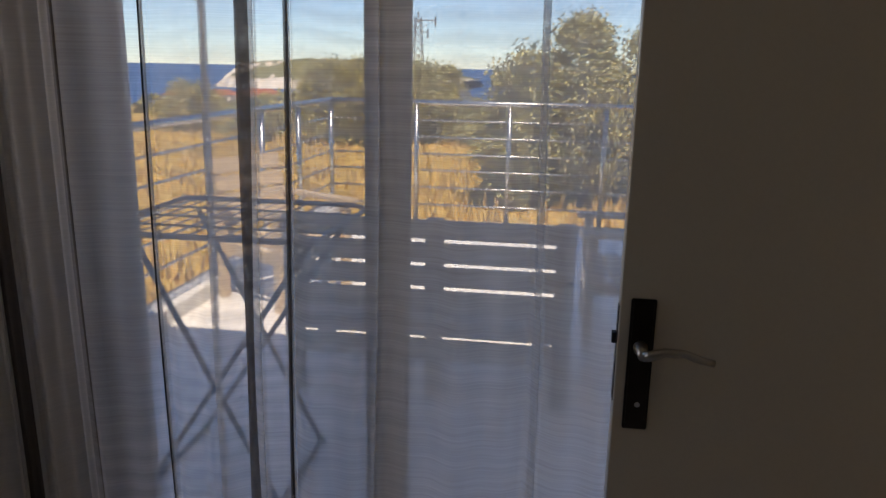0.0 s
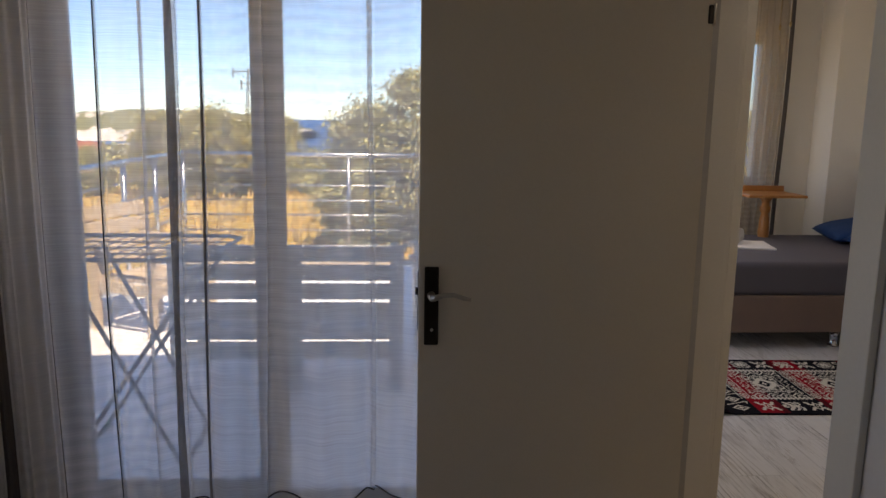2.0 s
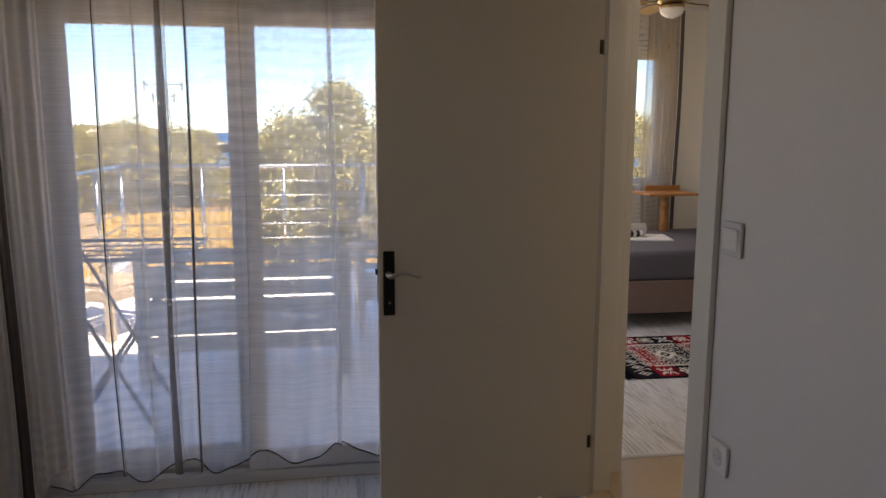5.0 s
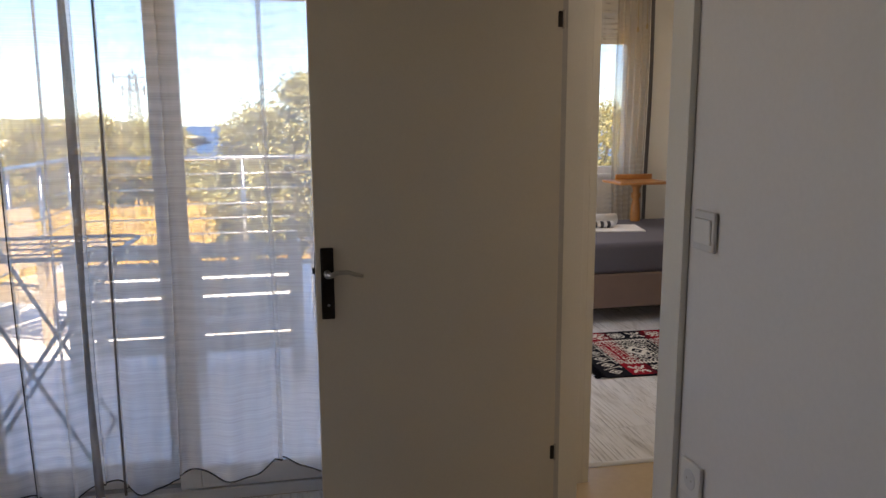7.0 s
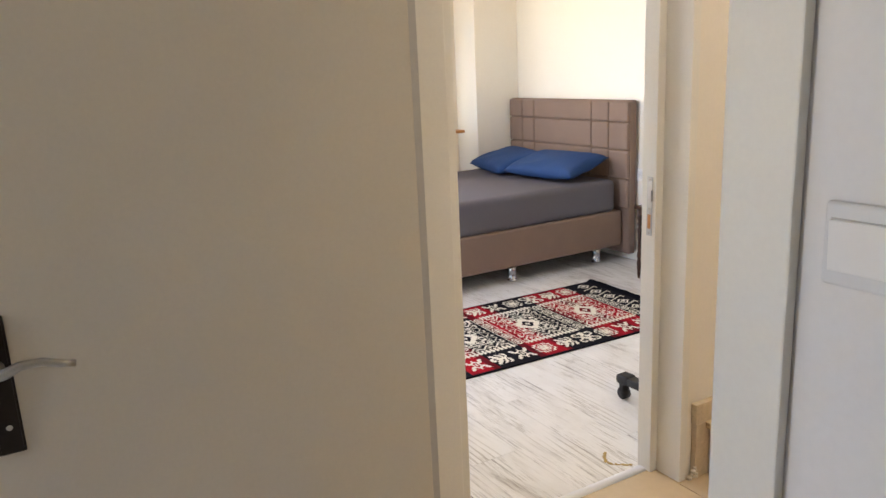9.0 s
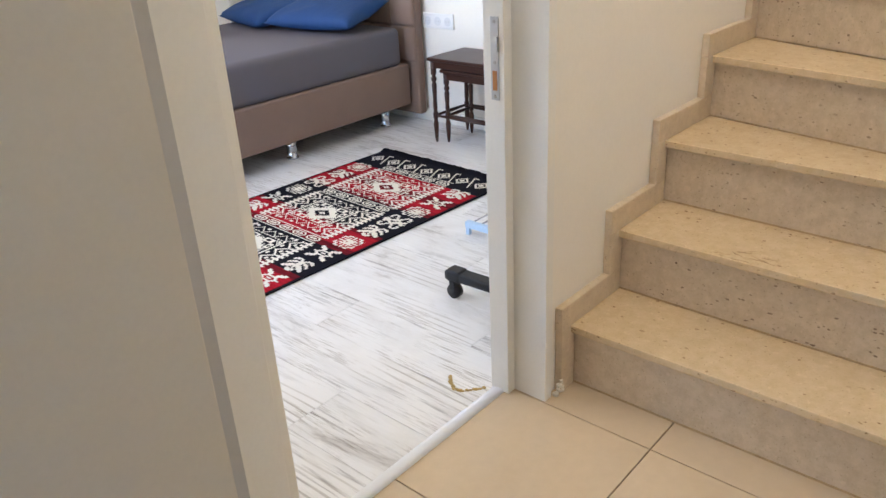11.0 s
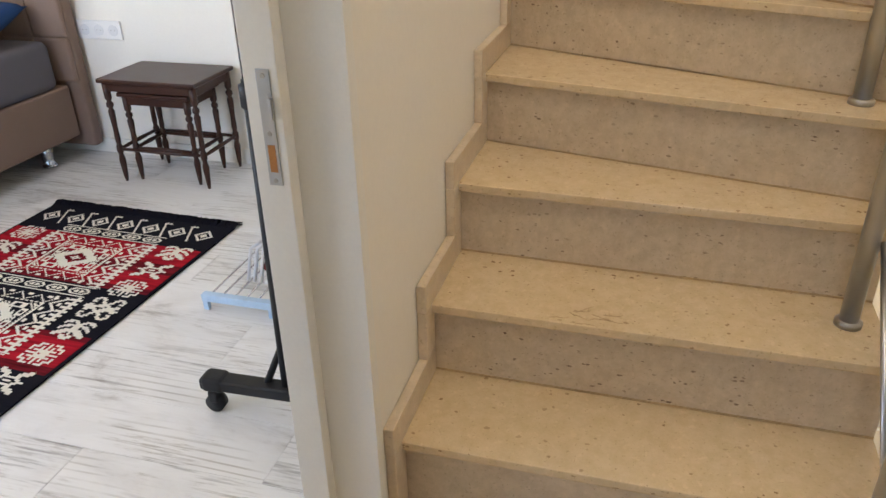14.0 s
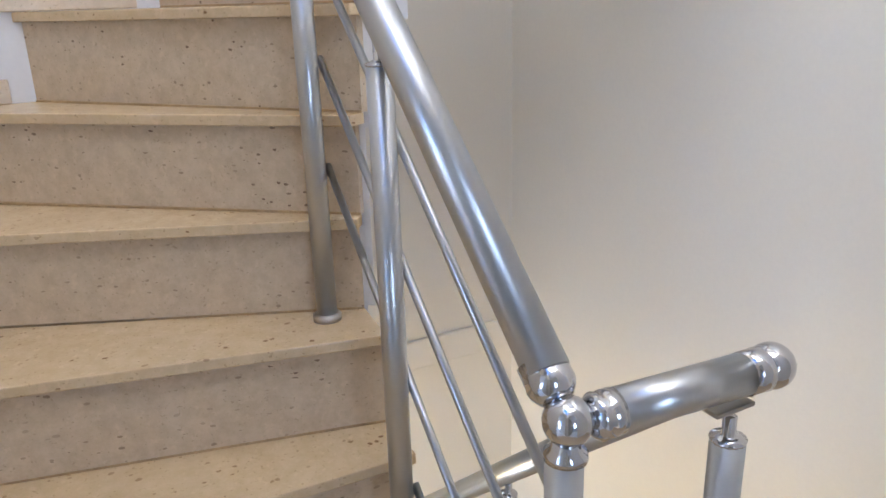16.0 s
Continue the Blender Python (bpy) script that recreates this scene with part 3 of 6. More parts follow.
box((BED_B + 0.03, BED_Y, -0.2), (END_X + 0.7, BED_Y2, 4.4), bm=bm)
box((BED_A, BED_Y, 2.06), (BED_B + 0.03, BED_Y2, CEIL), bm=bm)
structure("wall_bedroom_south", bm, M["cream"])
structure("wall_bedroom_east", box((BED_E, BED_Y2, -0.2), (BED_E + 0.2, BED_N + 0.2, CEIL)), M["cream"])
WIN_A, WIN_B, WIN_Z0, WIN_Z1 = 1.75, 3.09, 0.92, 2.10
bm = box((ROOM_E, BED_N, -0.2), (WIN_A, BED_N + 0.2, CEIL))
box((WIN_B, BED_N, -0.2), (BED_E, BED_N + 0.2, CEIL), bm=bm)
box((WIN_A, BED_N, -0.2), (WIN_B, BED_N + 0.2, WIN_Z0), bm=bm)
box((WIN_A, BED_N, WIN_Z1), (WIN_B, BED_N + 0.2, CEIL), bm=bm)
structure("wall_bedroom_north", bm, M["cream"])
structure("column", box((3.485, 5.46, -0.1), (BED_E, BED_N, CEIL), 0.004), M["cream"])
structure("wall_stair_end", box((END_X, 1.18, -0.4), (WELL_E, BED_Y, 4.4)), M["wall"])
structure("wall_well_east", box((WELL_E, WELL_S - 0.2, -3.0), (WELL_E + 0.2, 1.6, 4.4)), M["cream"])
structure("wall_well_south", box((LAND_W, WELL_S - 0.2, -3.0), (WELL_E, WELL_S, 4.4)), M["cream"])
# Unseen opening at z 3.2 to 4.15, made only for the high fill lamp.
bm = box((LAND_W - 0.1, WELL_S - 0.2, CEIL), (LAND_W, BED_Y2, 3.2))
box((LAND_W - 0.1, WELL_S - 0.2, 3.2), (LAND_W, 0.25, 4.15), bm=bm)
box((LAND_W - 0.1, 1.65, 3.2), (LAND_W, BED_Y2, 4.15), bm=bm)
box((LAND_W - 0.1, WELL_S - 0.2, 4.15), (LAND_W, BED_Y2, 4.4), bm=bm)
structure("wall_landing_west", bm, M["cream"])
# a shallow raised band on the well wall, placed to fit the camera's view
structure("trim_well_band", box((WELL_E - 0.022, WELL_S, -0.105), (WELL_E, 1.18, 0.02), 0.008), M["cream"])
structure("ceiling", box((ROOM_W - 0.2, ROOM_S - 0.2, CEIL), (LAND_W - 0.1, GLASS_Y + 0.16, CEIL + 0.25)), M["ceiling"])
structure("ceiling_bedroom", box((ROOM_E, BED_Y2, CEIL), (BED_E + 0.2, BED_N + 0.2, CEIL + 0.25)), M["ceiling"])
structure("ceiling_stair", box((LAND_W - 0.1, WELL_S - 0.2, 4.4), (WELL_E + 0.2, BED_Y2, 4.6)), M["ceiling"])
# Unseen roof; its edge is set so the terrace shade ends near y 4.1.
structure("roof_eave", box((ROOM_W - 0.9, ROOM_S - 0.2, CEIL + 0.25), (LAND_W - 0.1, 2.62, CEIL + 0.45)), M["exterior"])

# Unseen overhang, added to throw shade on the right-hand terrace chair.
structure("wing_shade_slab", box((ROOM_E - 0.35, 2.63, CEIL + 0.25), (BED_E + 0.5, BED_N + 0.5, CEIL + 0.45)), M["exterior"])

# ---- doors and openings ----
# doorway from the room to the landing: lining, casings, rebate
frame_room = thing("door_frame", (LAND_W, OPEN_A, 0), "cream lacquered door frame round the open doorway", "door frame", kind="structure")
part("jamb", box((0.972, OPEN_A - 0.03, 0), (LAND_W + 0.012, OPEN_A, 2.07), 0.002), M["frame"], frame_room)
part("jamb", box((1.008, OPEN_B, 0), (LAND_W + 0.003, OPEN_B + 0.03, 2.07), 0.002), M["frame"], frame_room)
part("head", box((0.972, OPEN_A, 2.04), (LAND_W + 0.012, OPEN_B, 2.07), 0.002), M["frame"], frame_room)
part("stop", box((1.03, OPEN_A, 0), (LAND_W + 0.010, OPEN_A + 0.012, 2.04), 0.002), M["frame"], frame_room)
part("casing", box((0.968, OPEN_A - 0.094, 0), (0.9845, OPEN_A - 0.004, 2.13), 0.003), M["frame"], frame_room)
part("casing", box((0.968, OPEN_B + 0.05, 0), (0.9845, OPEN_B + 0.13, 2.13), 0.003), M["frame"], frame_room)
part("casing", box((0.968, OPEN_A - 0.004, 2.05), (0.9845, OPEN_B + 0.05, 2.13), 0.003), M["frame"], frame_room)
part("casing", box((LAND_W + 0.0005, OPEN_A - 0.094, 0), (LAND_W + 0.015, OPEN_A - 0.031, 2.13), 0.003), M["frame"], frame_room)

LEAF_Y = 1.861
part("seal", box((0.9883, LEAF_Y + 0.007, 0.01), (1.0075, LEAF_Y + 0.04, 2.03)), M["seal"], frame_room, "grey rubber seal")
door = thing("door", (0.957, LEAF_Y + 0.02, 0.008), "plain cream lacquered door leaf standing open with dark handle", "door", kind="structure")
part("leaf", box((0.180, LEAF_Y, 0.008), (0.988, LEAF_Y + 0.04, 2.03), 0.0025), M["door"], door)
for y0, y1, s in ((LEAF_Y - 0.005, LEAF_Y + 0.0, -1), (LEAF_Y + 0.04, LEAF_Y + 0.045, 1)):
    plate = part("handle_plate", box((0.197, y0, 0.757), (0.238, y1, 0.988), 0.004, 3), M["bronze"], door, "dark bronze escutcheon plate")
    rim = box((0.201, y0 - 0.0015 if s < 0 else y1 - 0.001, 0.763), (0.234, y0 + 0.001 if s < 0 else y1 + 0.0015, 0.982), 0.0012)
    part("raised_field", rim, M["bronze"], plate)
    yy = y0 if s < 0 else y1
    lever = lathe([(0, 0.012), (0.008, 0.012), (0.012, 0.009), (0.042, 0.0085)], (0.217, yy, 0.905), (0, s, 0))
    tube([(0.217, yy + s * 0.042, 0.905), (0.228, yy + s * 0.047, 0.908), (0.250, yy + s * 0.05, 0.917), (0.280, yy + s * 0.05, 0.917), (0.305, yy + s * 0.049, 0.908), (0.326, yy + s * 0.047, 0.903)],
         [0.0085, 0.0088, 0.0075, 0.0068, 0.0066, 0.0058], 12, lever)
    part("lever", lever, M["nickel"], plate, "curved nickel lever handle", True)
    part("keyhole", lathe([(0, 0.0048), (0.0025, 0.0048)], (0.219, yy + s * 0.0005, 0.803), (0, s, 0), 12), M["chrome"], plate)
part("latch", box((0.171, LEAF_Y + 0.012, 0.902), (0.181, LEAF_Y + 0.026, 0.922), 0.002), M["black"], door)
part("lock_strip", box((0.1785, LEAF_Y + 0.009, 0.80), (0.1802, LEAF_Y + 0.029, 0.97)), M["bronze"], door)
for z in (0.205, 1.675):
    hinge = part("hinge", box((0.972, LEAF_Y - 0.003, z), (0.988, LEAF_Y + 0.001, z + 0.05), 0.003), M["bronze"], door, "small bronze hinge plate")
    part("pin", tube([(0.990, LEAF_Y + 0.002, z - 0.004), (0.990, LEAF_Y + 0.002, z + 0.054)], 0.006), M["nickel"], hinge, smooth=True)

wedge = bmesh.new()
pts = [(0.70, 1.80, 0.001), (0.80, 1.80, 0.001), (0.80, 1.853, 0.001), (0.70, 1.853, 0.001), (0.79, 1.806, 0.028), (0.79, 1.847, 0.028), (0.715, 1.806, 0.006), (0.715, 1.847, 0.006)]
vs = [wedge.verts.new(p) for p in pts]
for f in ((3, 2, 1, 0), (4, 5, 7, 6), (0, 1, 4, 6), (1, 2, 5, 4), (2, 3, 7, 5), (3, 0, 6, 7)):
    wedge.faces.new([vs[i] for i in f])
stopper = thing("door_stop", (0.75, 1.83, 0), "white plastic door wedge with a red dot on the floor", "door stop")
part("wedge", wedge, M["plastic"], stopper)
part("dot", lathe([(0, 0.012), (0.003, 0.011)], (0.765, 1.827, 0.0195), (-0.28, 0, 1), 16), M["red_plastic"], stopper, "round red button")

# bedroom doorway
frame_bed = thing("door_frame", (BED_B, BED_Y, 0), "cream lacquered bedroom door frame with a steel strike plate", "door frame", kind="structure")
jamb_e = part("jamb", box((BED_B, BED_Y - 0.012, 0), (BED_B + 0.03, BED_Y2 + 0.01, 2.06), 0.0015), M["frame"], frame_bed)
part("casing", box((BED_B - 0.03, BED_Y + 0.085, 0), (BED_B - 0.0003, BED_Y2 + 0.012, 2.06), 0.002), M["frame"], frame_bed)
part("casing", box((BED_B + 0.0305, BED_Y - 0.004, 0), (BED_B + 0.042, BED_Y - 0.0004, 2.08), 0.001), M["cream"], frame_bed)
part("jamb", box((BED_A - 0.03, BED_Y - 0.010, 0), (BED_A, BED_Y2 + 0.01, 2.06), 0.002), M["frame"], frame_bed)
part("casing", box((LAND_W + 0.02, BED_Y - 0.013, 0), (BED_A - 0.031, BED_Y - 0.0005, 2.10), 0.003), M["frame"], frame_bed)
part("head", box((BED_A, BED_Y - 0.010, 2.03), (BED_B, BED_Y2 + 0.01, 2.06), 0.002), M["frame"], frame_bed)
strike = part("strike_plate", box((BED_B - 0.032, 2.158, 0.80), (BED_B - 0.0302, 2.180, 0.982), 0.0008), M["steel"], frame_bed, "long steel strike plate")
for z0, z1, k in ((0.906, 0.945, "steel"), (0.822, 0.866, "orange_wood")):
    part("mortise", box((BED_B - 0.0330, 2.163, z0), (BED_B - 0.0322, 2.175, z1)), M[k], strike)
for z in (0.808, 0.884, 0.972):
    part("screw", lathe([(0, 0.004), (0.0012, 0.0034)], (BED_B - 0.0322, 2.169, z), (-1, 0, 0), 10), M["nickel"], strike)
part("lip", box((BED_B - 0.040, 2.156, 0.908), (BED_B - 0.0315, 2.161, 0.94), 0.001), M["steel"], strike)

# threshold strip between tile and boards
thr = bmesh.new()
prof = [(-0.018, 0.0), (-0.016, 0.004), (-0.008, 0.0068), (0.006, 0.0068), (0.018, 0.003), (0.02, 0.0)]
ring = [[thr.verts.new((x, 2.178 + y, 0.0005 + z)) for y, z in prof] for x in (BED_A, BED_B - 0.03)]
for i in range(len(prof) - 1):
    thr.faces.new((ring[0][i], ring[1][i], ring[1][i + 1], ring[0][i + 1]))
thr.faces.new(ring[0][::-1]); thr.faces.new(ring[1])
structure("trim_threshold", thr, M["grey_plastic"], True)
structure("trim_threshold_room", box((0.945, OPEN_A, 0.0003), (0.975, OPEN_B, 0.006), 0.002), M["grey_plastic"])

# balcony door: outer frame, two sashes, panes
bal = thing("door_1", (-0.3, GLASS_Y, 0), "white plastic sliding balcony door with two glazed sashes", "balcony door", kind="structure")
FY0, FY1 = GLASS_Y - 0.045, GLASS_Y + 0.05
part("outer_frame", box((-1.085, FY0, 0.0), (-1.025, FY1, 1.93), 0.004), M["pvc"], bal)
part("outer_frame", box((0.44, FY0, 0.0), (0.50, FY1, 1.93), 0.004), M["pvc"], bal)
part("outer_frame", box((-1.025, FY0, 1.875), (0.44, FY1, 1.93), 0.004), M["pvc"], bal)
part("outer_frame", box((-1.025, FY0, 0.0), (0.44, FY1, 0.045), 0.004), M["pvc"], bal)
part("rail", box((-1.025, GLASS_Y - 0.004, 0.045), (0.44, GLASS_Y + 0.004, 0.058)), M["steel"], bal)


def sash(x0, x1, y, z_low, wide=0.0):
    s = part("sash", box((x0, y - 0.018, 0.05), (x0 + wide + 0.075, y + 0.018, 1.872), 0.004), M["pvc"], bal)
    part("stile", box((x1 - 0.075, y - 0.018, 0.05), (x1, y + 0.018, 1.872), 0.004), M["pvc"], s)
    part("rail", box((x0 + wide + 0.075, y - 0.018, 0.05), (x1 - 0.075, y + 0.018, z_low), 0.004), M["pvc"], s)
    part("rail", box((x0 + wide + 0.075, y - 0.018, 1.79), (x1 - 0.075, y + 0.018, 1.872), 0.004), M["pvc"], s)
    for a, b in (((x0 + wide + 0.075, y - 0.019, z_low), (x0 + wide + 0.081, y - 0.012, 1.79)), ((x1 - 0.081, y - 0.019, z_low), (x1 - 0.075, y - 0.012, 1.79)), ((x0 + wide + 0.081, y - 0.019, z_low), (x1 - 0.081, y - 0.012, z_low + 0.006))):
        part("bead", box(a, b), M["grey_plastic"], s)
    p = part("pane", box((x0 + wide + 0.072, y - 0.003, z_low - 0.003), (x1 - 0.072, y + 0.003, 1.793)), M["glass"], s)
    p.visible_shadow = False


sash(-1.022, -0.272, GLASS_Y + 0.022, 0.148, 0.03)
sash(-0.322, 0.438, GLASS_Y - 0.022, 0.128)

# bedroom window with its inner reveal
win = thing("window_1", ((WIN_A + WIN_B) / 2, BED_N + 0.1, WIN_Z0), "white plastic bedroom window with sheer curtain before it", "window", kind="structure")
for a, b in (((WIN_A, 5.80, WIN_Z0), (WIN_A + 0.06, 5.87, WIN_Z1)), ((WIN_B - 0.06, 5.80, WIN_Z0), (WIN_B, 5.87, WIN_Z1)), ((WIN_A + 0.06, 5.80, WIN_Z0), (WIN_B - 0.06, 5.87, WIN_Z0 + 0.06)), ((WIN_A + 0.06, 5.80, WIN_Z1 - 0.06), (WIN_B - 0.06, 5.87, WIN_Z1)), ((2.39, 5.80, WIN_Z0 + 0.06), (2.45, 5.87, WIN_Z1 - 0.06))):
    part("window_frame", box(a, b, 0.004), M["pvc"], win)
for x0, x1 in ((WIN_A + 0.055, 2.395), (2.445, WIN_B - 0.055)):
    p = part("pane", box((x0, 5.83, WIN_Z0 + 0.055), (x1, 5.836, WIN_Z1 - 0.055)), M["glass"], win)
    p.visible_shadow = False
part("window_sill", box((WIN_A - 0.03, 5.71, WIN_Z0 - 0.03), (WIN_B + 0.03, 5.80, WIN_Z0 + 0.002), 0.004), M["pvc"], win)
part("shutter_box", box((WIN_A - 0.02, 5.735, WIN_Z1), (WIN_B + 0.02, 5.752, WIN_Z1 + 0.19), 0.004), M["pvc"], win)

# ---- switches and sockets ----


def rocker_switch(name, at, right, out, w, h, label):
    """A plate on a wall: at its middle; right and out are unit directions."""
    t = thing(name, at, label, "light switch")
    q = Matrix((tuple(right) + (0,), (0, 0, 1, 0), tuple(out) + (0,), (0, 0, 0, 1))).transposed()
    m = Matrix.Translation(at) @ q
    part("plate", turned(box((-w / 2, -h / 2, 0), (w / 2, h / 2, 0.010), 0.006, 4), m), M["grey_plastic"], t, "pale grey bevelled plate")
    part("gap_line", turned(box((-w * 0.405, -h * 0.315, 0.0085), (w * 0.405, h * 0.315, 0.0103), 0.0004), m), M["seal"], t)
    rk = turned(box((-w * 0.40, -h * 0.305, 0.009), (w * 0.40, h * 0.305, 0.014), 0.002, 3), m @ pose(0, 0, 0, 3))
    part("rocker", rk, M["plastic"], t)
    return t, m


rocker_switch("light_switch", (0.9835, 0.942, 1.145), (0, -1, 0), (-1, 0, 0), 0.082, 0.086, "white rocker light switch with grey rim on the wall")
rocker_switch("light_switch", (2.280, BED_Y - 0.0005, 1.146), (1, 0, 0), (0, -1, 0), 0.08, 0.082, "white rocker light switch on the wall beside the stairs")


def socket(name, at, right, out, label):
    t = thing(name, at, label, "wall socket")
    q = Matrix((tuple(right) + (0,), (0, 0, 1, 0), tuple(out) + (0,), (0, 0, 0, 1))).transposed()
    m = Matrix.Translation(at) @ q
    part("plate", turned(box((-0.041, -0.041, 0), (0.041, 0.041, 0.010), 0.004, 3), m), M["plastic"], t)
    part("well", lathe([(0.0095, 0.0245), (0.0110, 0.0240), (0.0114, 0.0205)], m @ Vector((0, 0, 0)), m.to_3x3() @ Vector((0, 0, 1)), 24), M["grey_plastic"], t)
    for s in (-1, 1):
        part("pin_hole", lathe([(0.0108, 0.0030), (0.0118, 0.0029)], m @ Vector((s * 0.0095, 0, 0)), m.to_3x3() @ Vector((0, 0, 1)), 8), M["seal"], t)
    return t


socket("wall_socket", (0.9835, 0.944, 0.578), (0, -1, 0), (-1, 0, 0), "white wall socket below the light switch")
for y in (4.110, 4.036, 3.962):
    socket("wall_socket", (BED_E - 0.0005, y, 0.583), (0, -1, 0), (-1, 0, 0), "white wall socket beside the bed headboard")

# ---- stairs ----
RISE = 0.188
NOSE = [((2.088, STAIR_Y), (2.088, 1.115)), ((2.323, STAIR_Y), (2.312, 1.115)), ((2.567, STAIR_Y), (2.537, 1.115)), ((2.852, STAIR_Y), (2.638, 1.115)),
        ((3.165, STAIR_Y), (2.752, 1.112)), ((END_X, 1.862), (2.757, 1.112)), ((END_X, 1.612), (2.760, 1.10)), ((END_X, 1.33), (2.760, 1.06)), ((END_X, 1.02), (2.76, 1.02)), ((END_X, 0.76), (2.76, 0.76)), ((END_X, 0.5), (2.76, 0.5)), ((END_X, 0.24), (2.76, 0.24))]
stairs = thing("staircase", (2.2, 1.6, 0), "beige limestone winder staircase with worn treads and stone skirting", "staircase", kind="structure")


def shift(p, q, d):
    """The line p-q moved by d towards the upper side."""
    u = Vector((q[0] - p[0], q[1] - p[1])).normalized()
    n = Vector((-u.y, u.x))
    return (p[0] + n.x * d, p[1] + n.y * d), (q[0] + n.x * d, q[1] + n.y * d)


mortar = bmesh.new()
for i, (l, r) in enumerate(NOSE[:-1]):
    z = RISE * (i + 1)
    l2, r2 = NOSE[i + 1]
    rl, rr_ = shift(l, r, 0.022)
    rl3, rr3 = shift(l, r, 0.042)
    bl, br = shift(l2, r2, 0.030)
    if i >= 5:
        bl, rl, rl3 = (END_X, bl[1]), (END_X, rl[1]), (END_X, rl3[1])
    else:
        rl, rl3 = (rl[0], STAIR_Y), (rl3[0], STAIR_Y)
        bl = (bl[0], STAIR_Y) if i < 4 else (END_X, min(bl[1], STAIR_Y))
    outline = [l, r, (br[0], br[1]), bl] if i != 4 else [l, r, br, bl, (END_X, STAIR_Y)]
    part("tread", slab(outline, z - 0.021, z, 0.003), M["tread"], stairs)
    part("riser", slab([rl, rr_, rr3, rl3], z - RISE, z - 0.0215), M["stone"], stairs)
    jl, jr = shift(l, r, 0.0195)
    if i >= 5:
        jl = (END_X - 0.014, jl[1])
    else:
        jl = (jl[0], STAIR_Y - 0.014)
    part("joint", slab([jl, jr, rr_, rl], z - RISE + 0.0004, z - RISE + 0.0042), M["chip"], stairs, "brown joint at the riser's foot")
    inner = [rl3, rr3, br, bl] if i != 4 else [rl3, rr3, br, bl, (END_X, STAIR_Y)]
    solid = slab(inner, max(-0.2, z - RISE - (0.19 if i < 6 else 0.03)), z - 0.022)
    tmp = bpy.data.meshes.new("step_core")
    solid.to_mesh(tmp)
    solid.free()
    mortar.from_mesh(tmp)
    bpy.data.meshes.remove(tmp)
part("core", mortar, M["wall"], stairs, "painted plaster under the treads")
SK = STAIR_Y - 0.013
for i in range(5):
    z, x0 = RISE * (i + 1), NOSE[i][0][0]
    x1 = NOSE[i + 1][0][0] if i < 4 else END_X
    part("skirting", box((x0 - 0.042 if i else x0 - 0.045, SK, z + 0.0005), (x1 + 0.0205 if i < 4 else END_X, STAIR_Y + 0.009, z + 0.068), 0.003), M["skirt"], stairs)
    part("skirting", box((x0 - 0.042, SK, z - RISE + (0.068 if i else 0.0005)), (x0 + 0.0205, STAIR_Y + 0.009, z), 0.003), M["skirt"], stairs)
for i in (4, 5, 6):
    z = RISE * (i + 1)
    y1 = STAIR_Y - 0.013 if i == 4 else NOSE[i][0][1] + 0.02
    y0 = NOSE[i + 1][0][1] + 0.03
    part("skirting", box((END_X - 0.013, y0, z + 0.0005), (END_X, y1, z + 0.052), 0.003), M["skirt"], stairs)
pn = Vector((0.423, 0.938, 0)).normalized()
pb = Vector((2.752, 1.112, 0)) + pn * 0.595 + Vector((pn.y, -pn.x, 0)) * 0.0222
patch = turned(ball((0, 0, 0), 1.0, seg=20), Matrix.Translation((pb.x, pb.y, RISE * 4 + 0.004)) @ Matrix.Rotation(math.atan2(pn.y, pn.x), 4, "Z") @ Matrix.Diagonal((0.027, 0.0015, 0.021, 1)))
part("filler", patch, M["patch"], stairs, "pale filler patch on a riser", True)
# chipped, browned stone along the second tread
chips = bmesh.new()
for k in range(9):
    x, y, a = 2.325 + 0.05 * random.random(), 1.81 - 0.15 * random.random(), random.uniform(-2.2, -0.9)
    walk_ = []
    for q in range(7):
        walk_.append((x, y, RISE * 2 + 0.0004))
        a += random.uniform(-0.8, 0.8)
        x, y = x + 0.007 * math.cos(a), y + 0.009 * math.sin(a)
    tube(walk_, [0.0004, 0.0009, 0.0013, 0.0007, 0.0012, 0.0009, 0.0004], 5, chips)
part("chipped_patch", chips, M["chip"], stairs, "brown chipped patch on a tread")
# loose plaster at the foot of the skirting
crumb = bmesh.new()
for k in range(14):
    ball((2.02 + 0.035 * random.random(), SK + 0.006 * random.random(), 0.004 + 0.05 * random.random() ** 2), 0.006 + 0.005 * random.random(), crumb, 6, 0.7)
part("plaster_crumbs", crumb, M["patch"], stairs, "crumbled white plaster at the skirting's foot")
# the flight down
down = thing("staircase", (2.5, 0.4, -0.4), "beige limestone flight leading down to the lower floor", "staircase", kind="structure")
for k in range(1, 9):
    x, z = 2.09 + 0.25 * (k - 1), -RISE * k
    part("riser", box((x, WELL_S, z), (x + 0.02, 0.86, z + RISE - 0.03)), M["stone"], down)
    if k < 8:
        part("tread", box((x - 0.0, WELL_S, z - 0.028), (min(x + 0.275, WELL_E), 0.86, z), 0.003), M["tread"], down)
        part("skirting", box((x + 0.02, WELL_S, z), (x + 0.27, WELL_S + 0.012, z + 0.07), 0.003), M["skirt"], down)
structure("floor_lower", box((2.0, WELL_S, -1.75), (WELL_E, BED_Y, -1.55)), M["tread"])

# ---- stainless railing ----
RY = 1.182
rail = thing("stair_railing", (2.063, RY, 0), "brushed stainless stair railing with round handrail and bars", "stair railing")


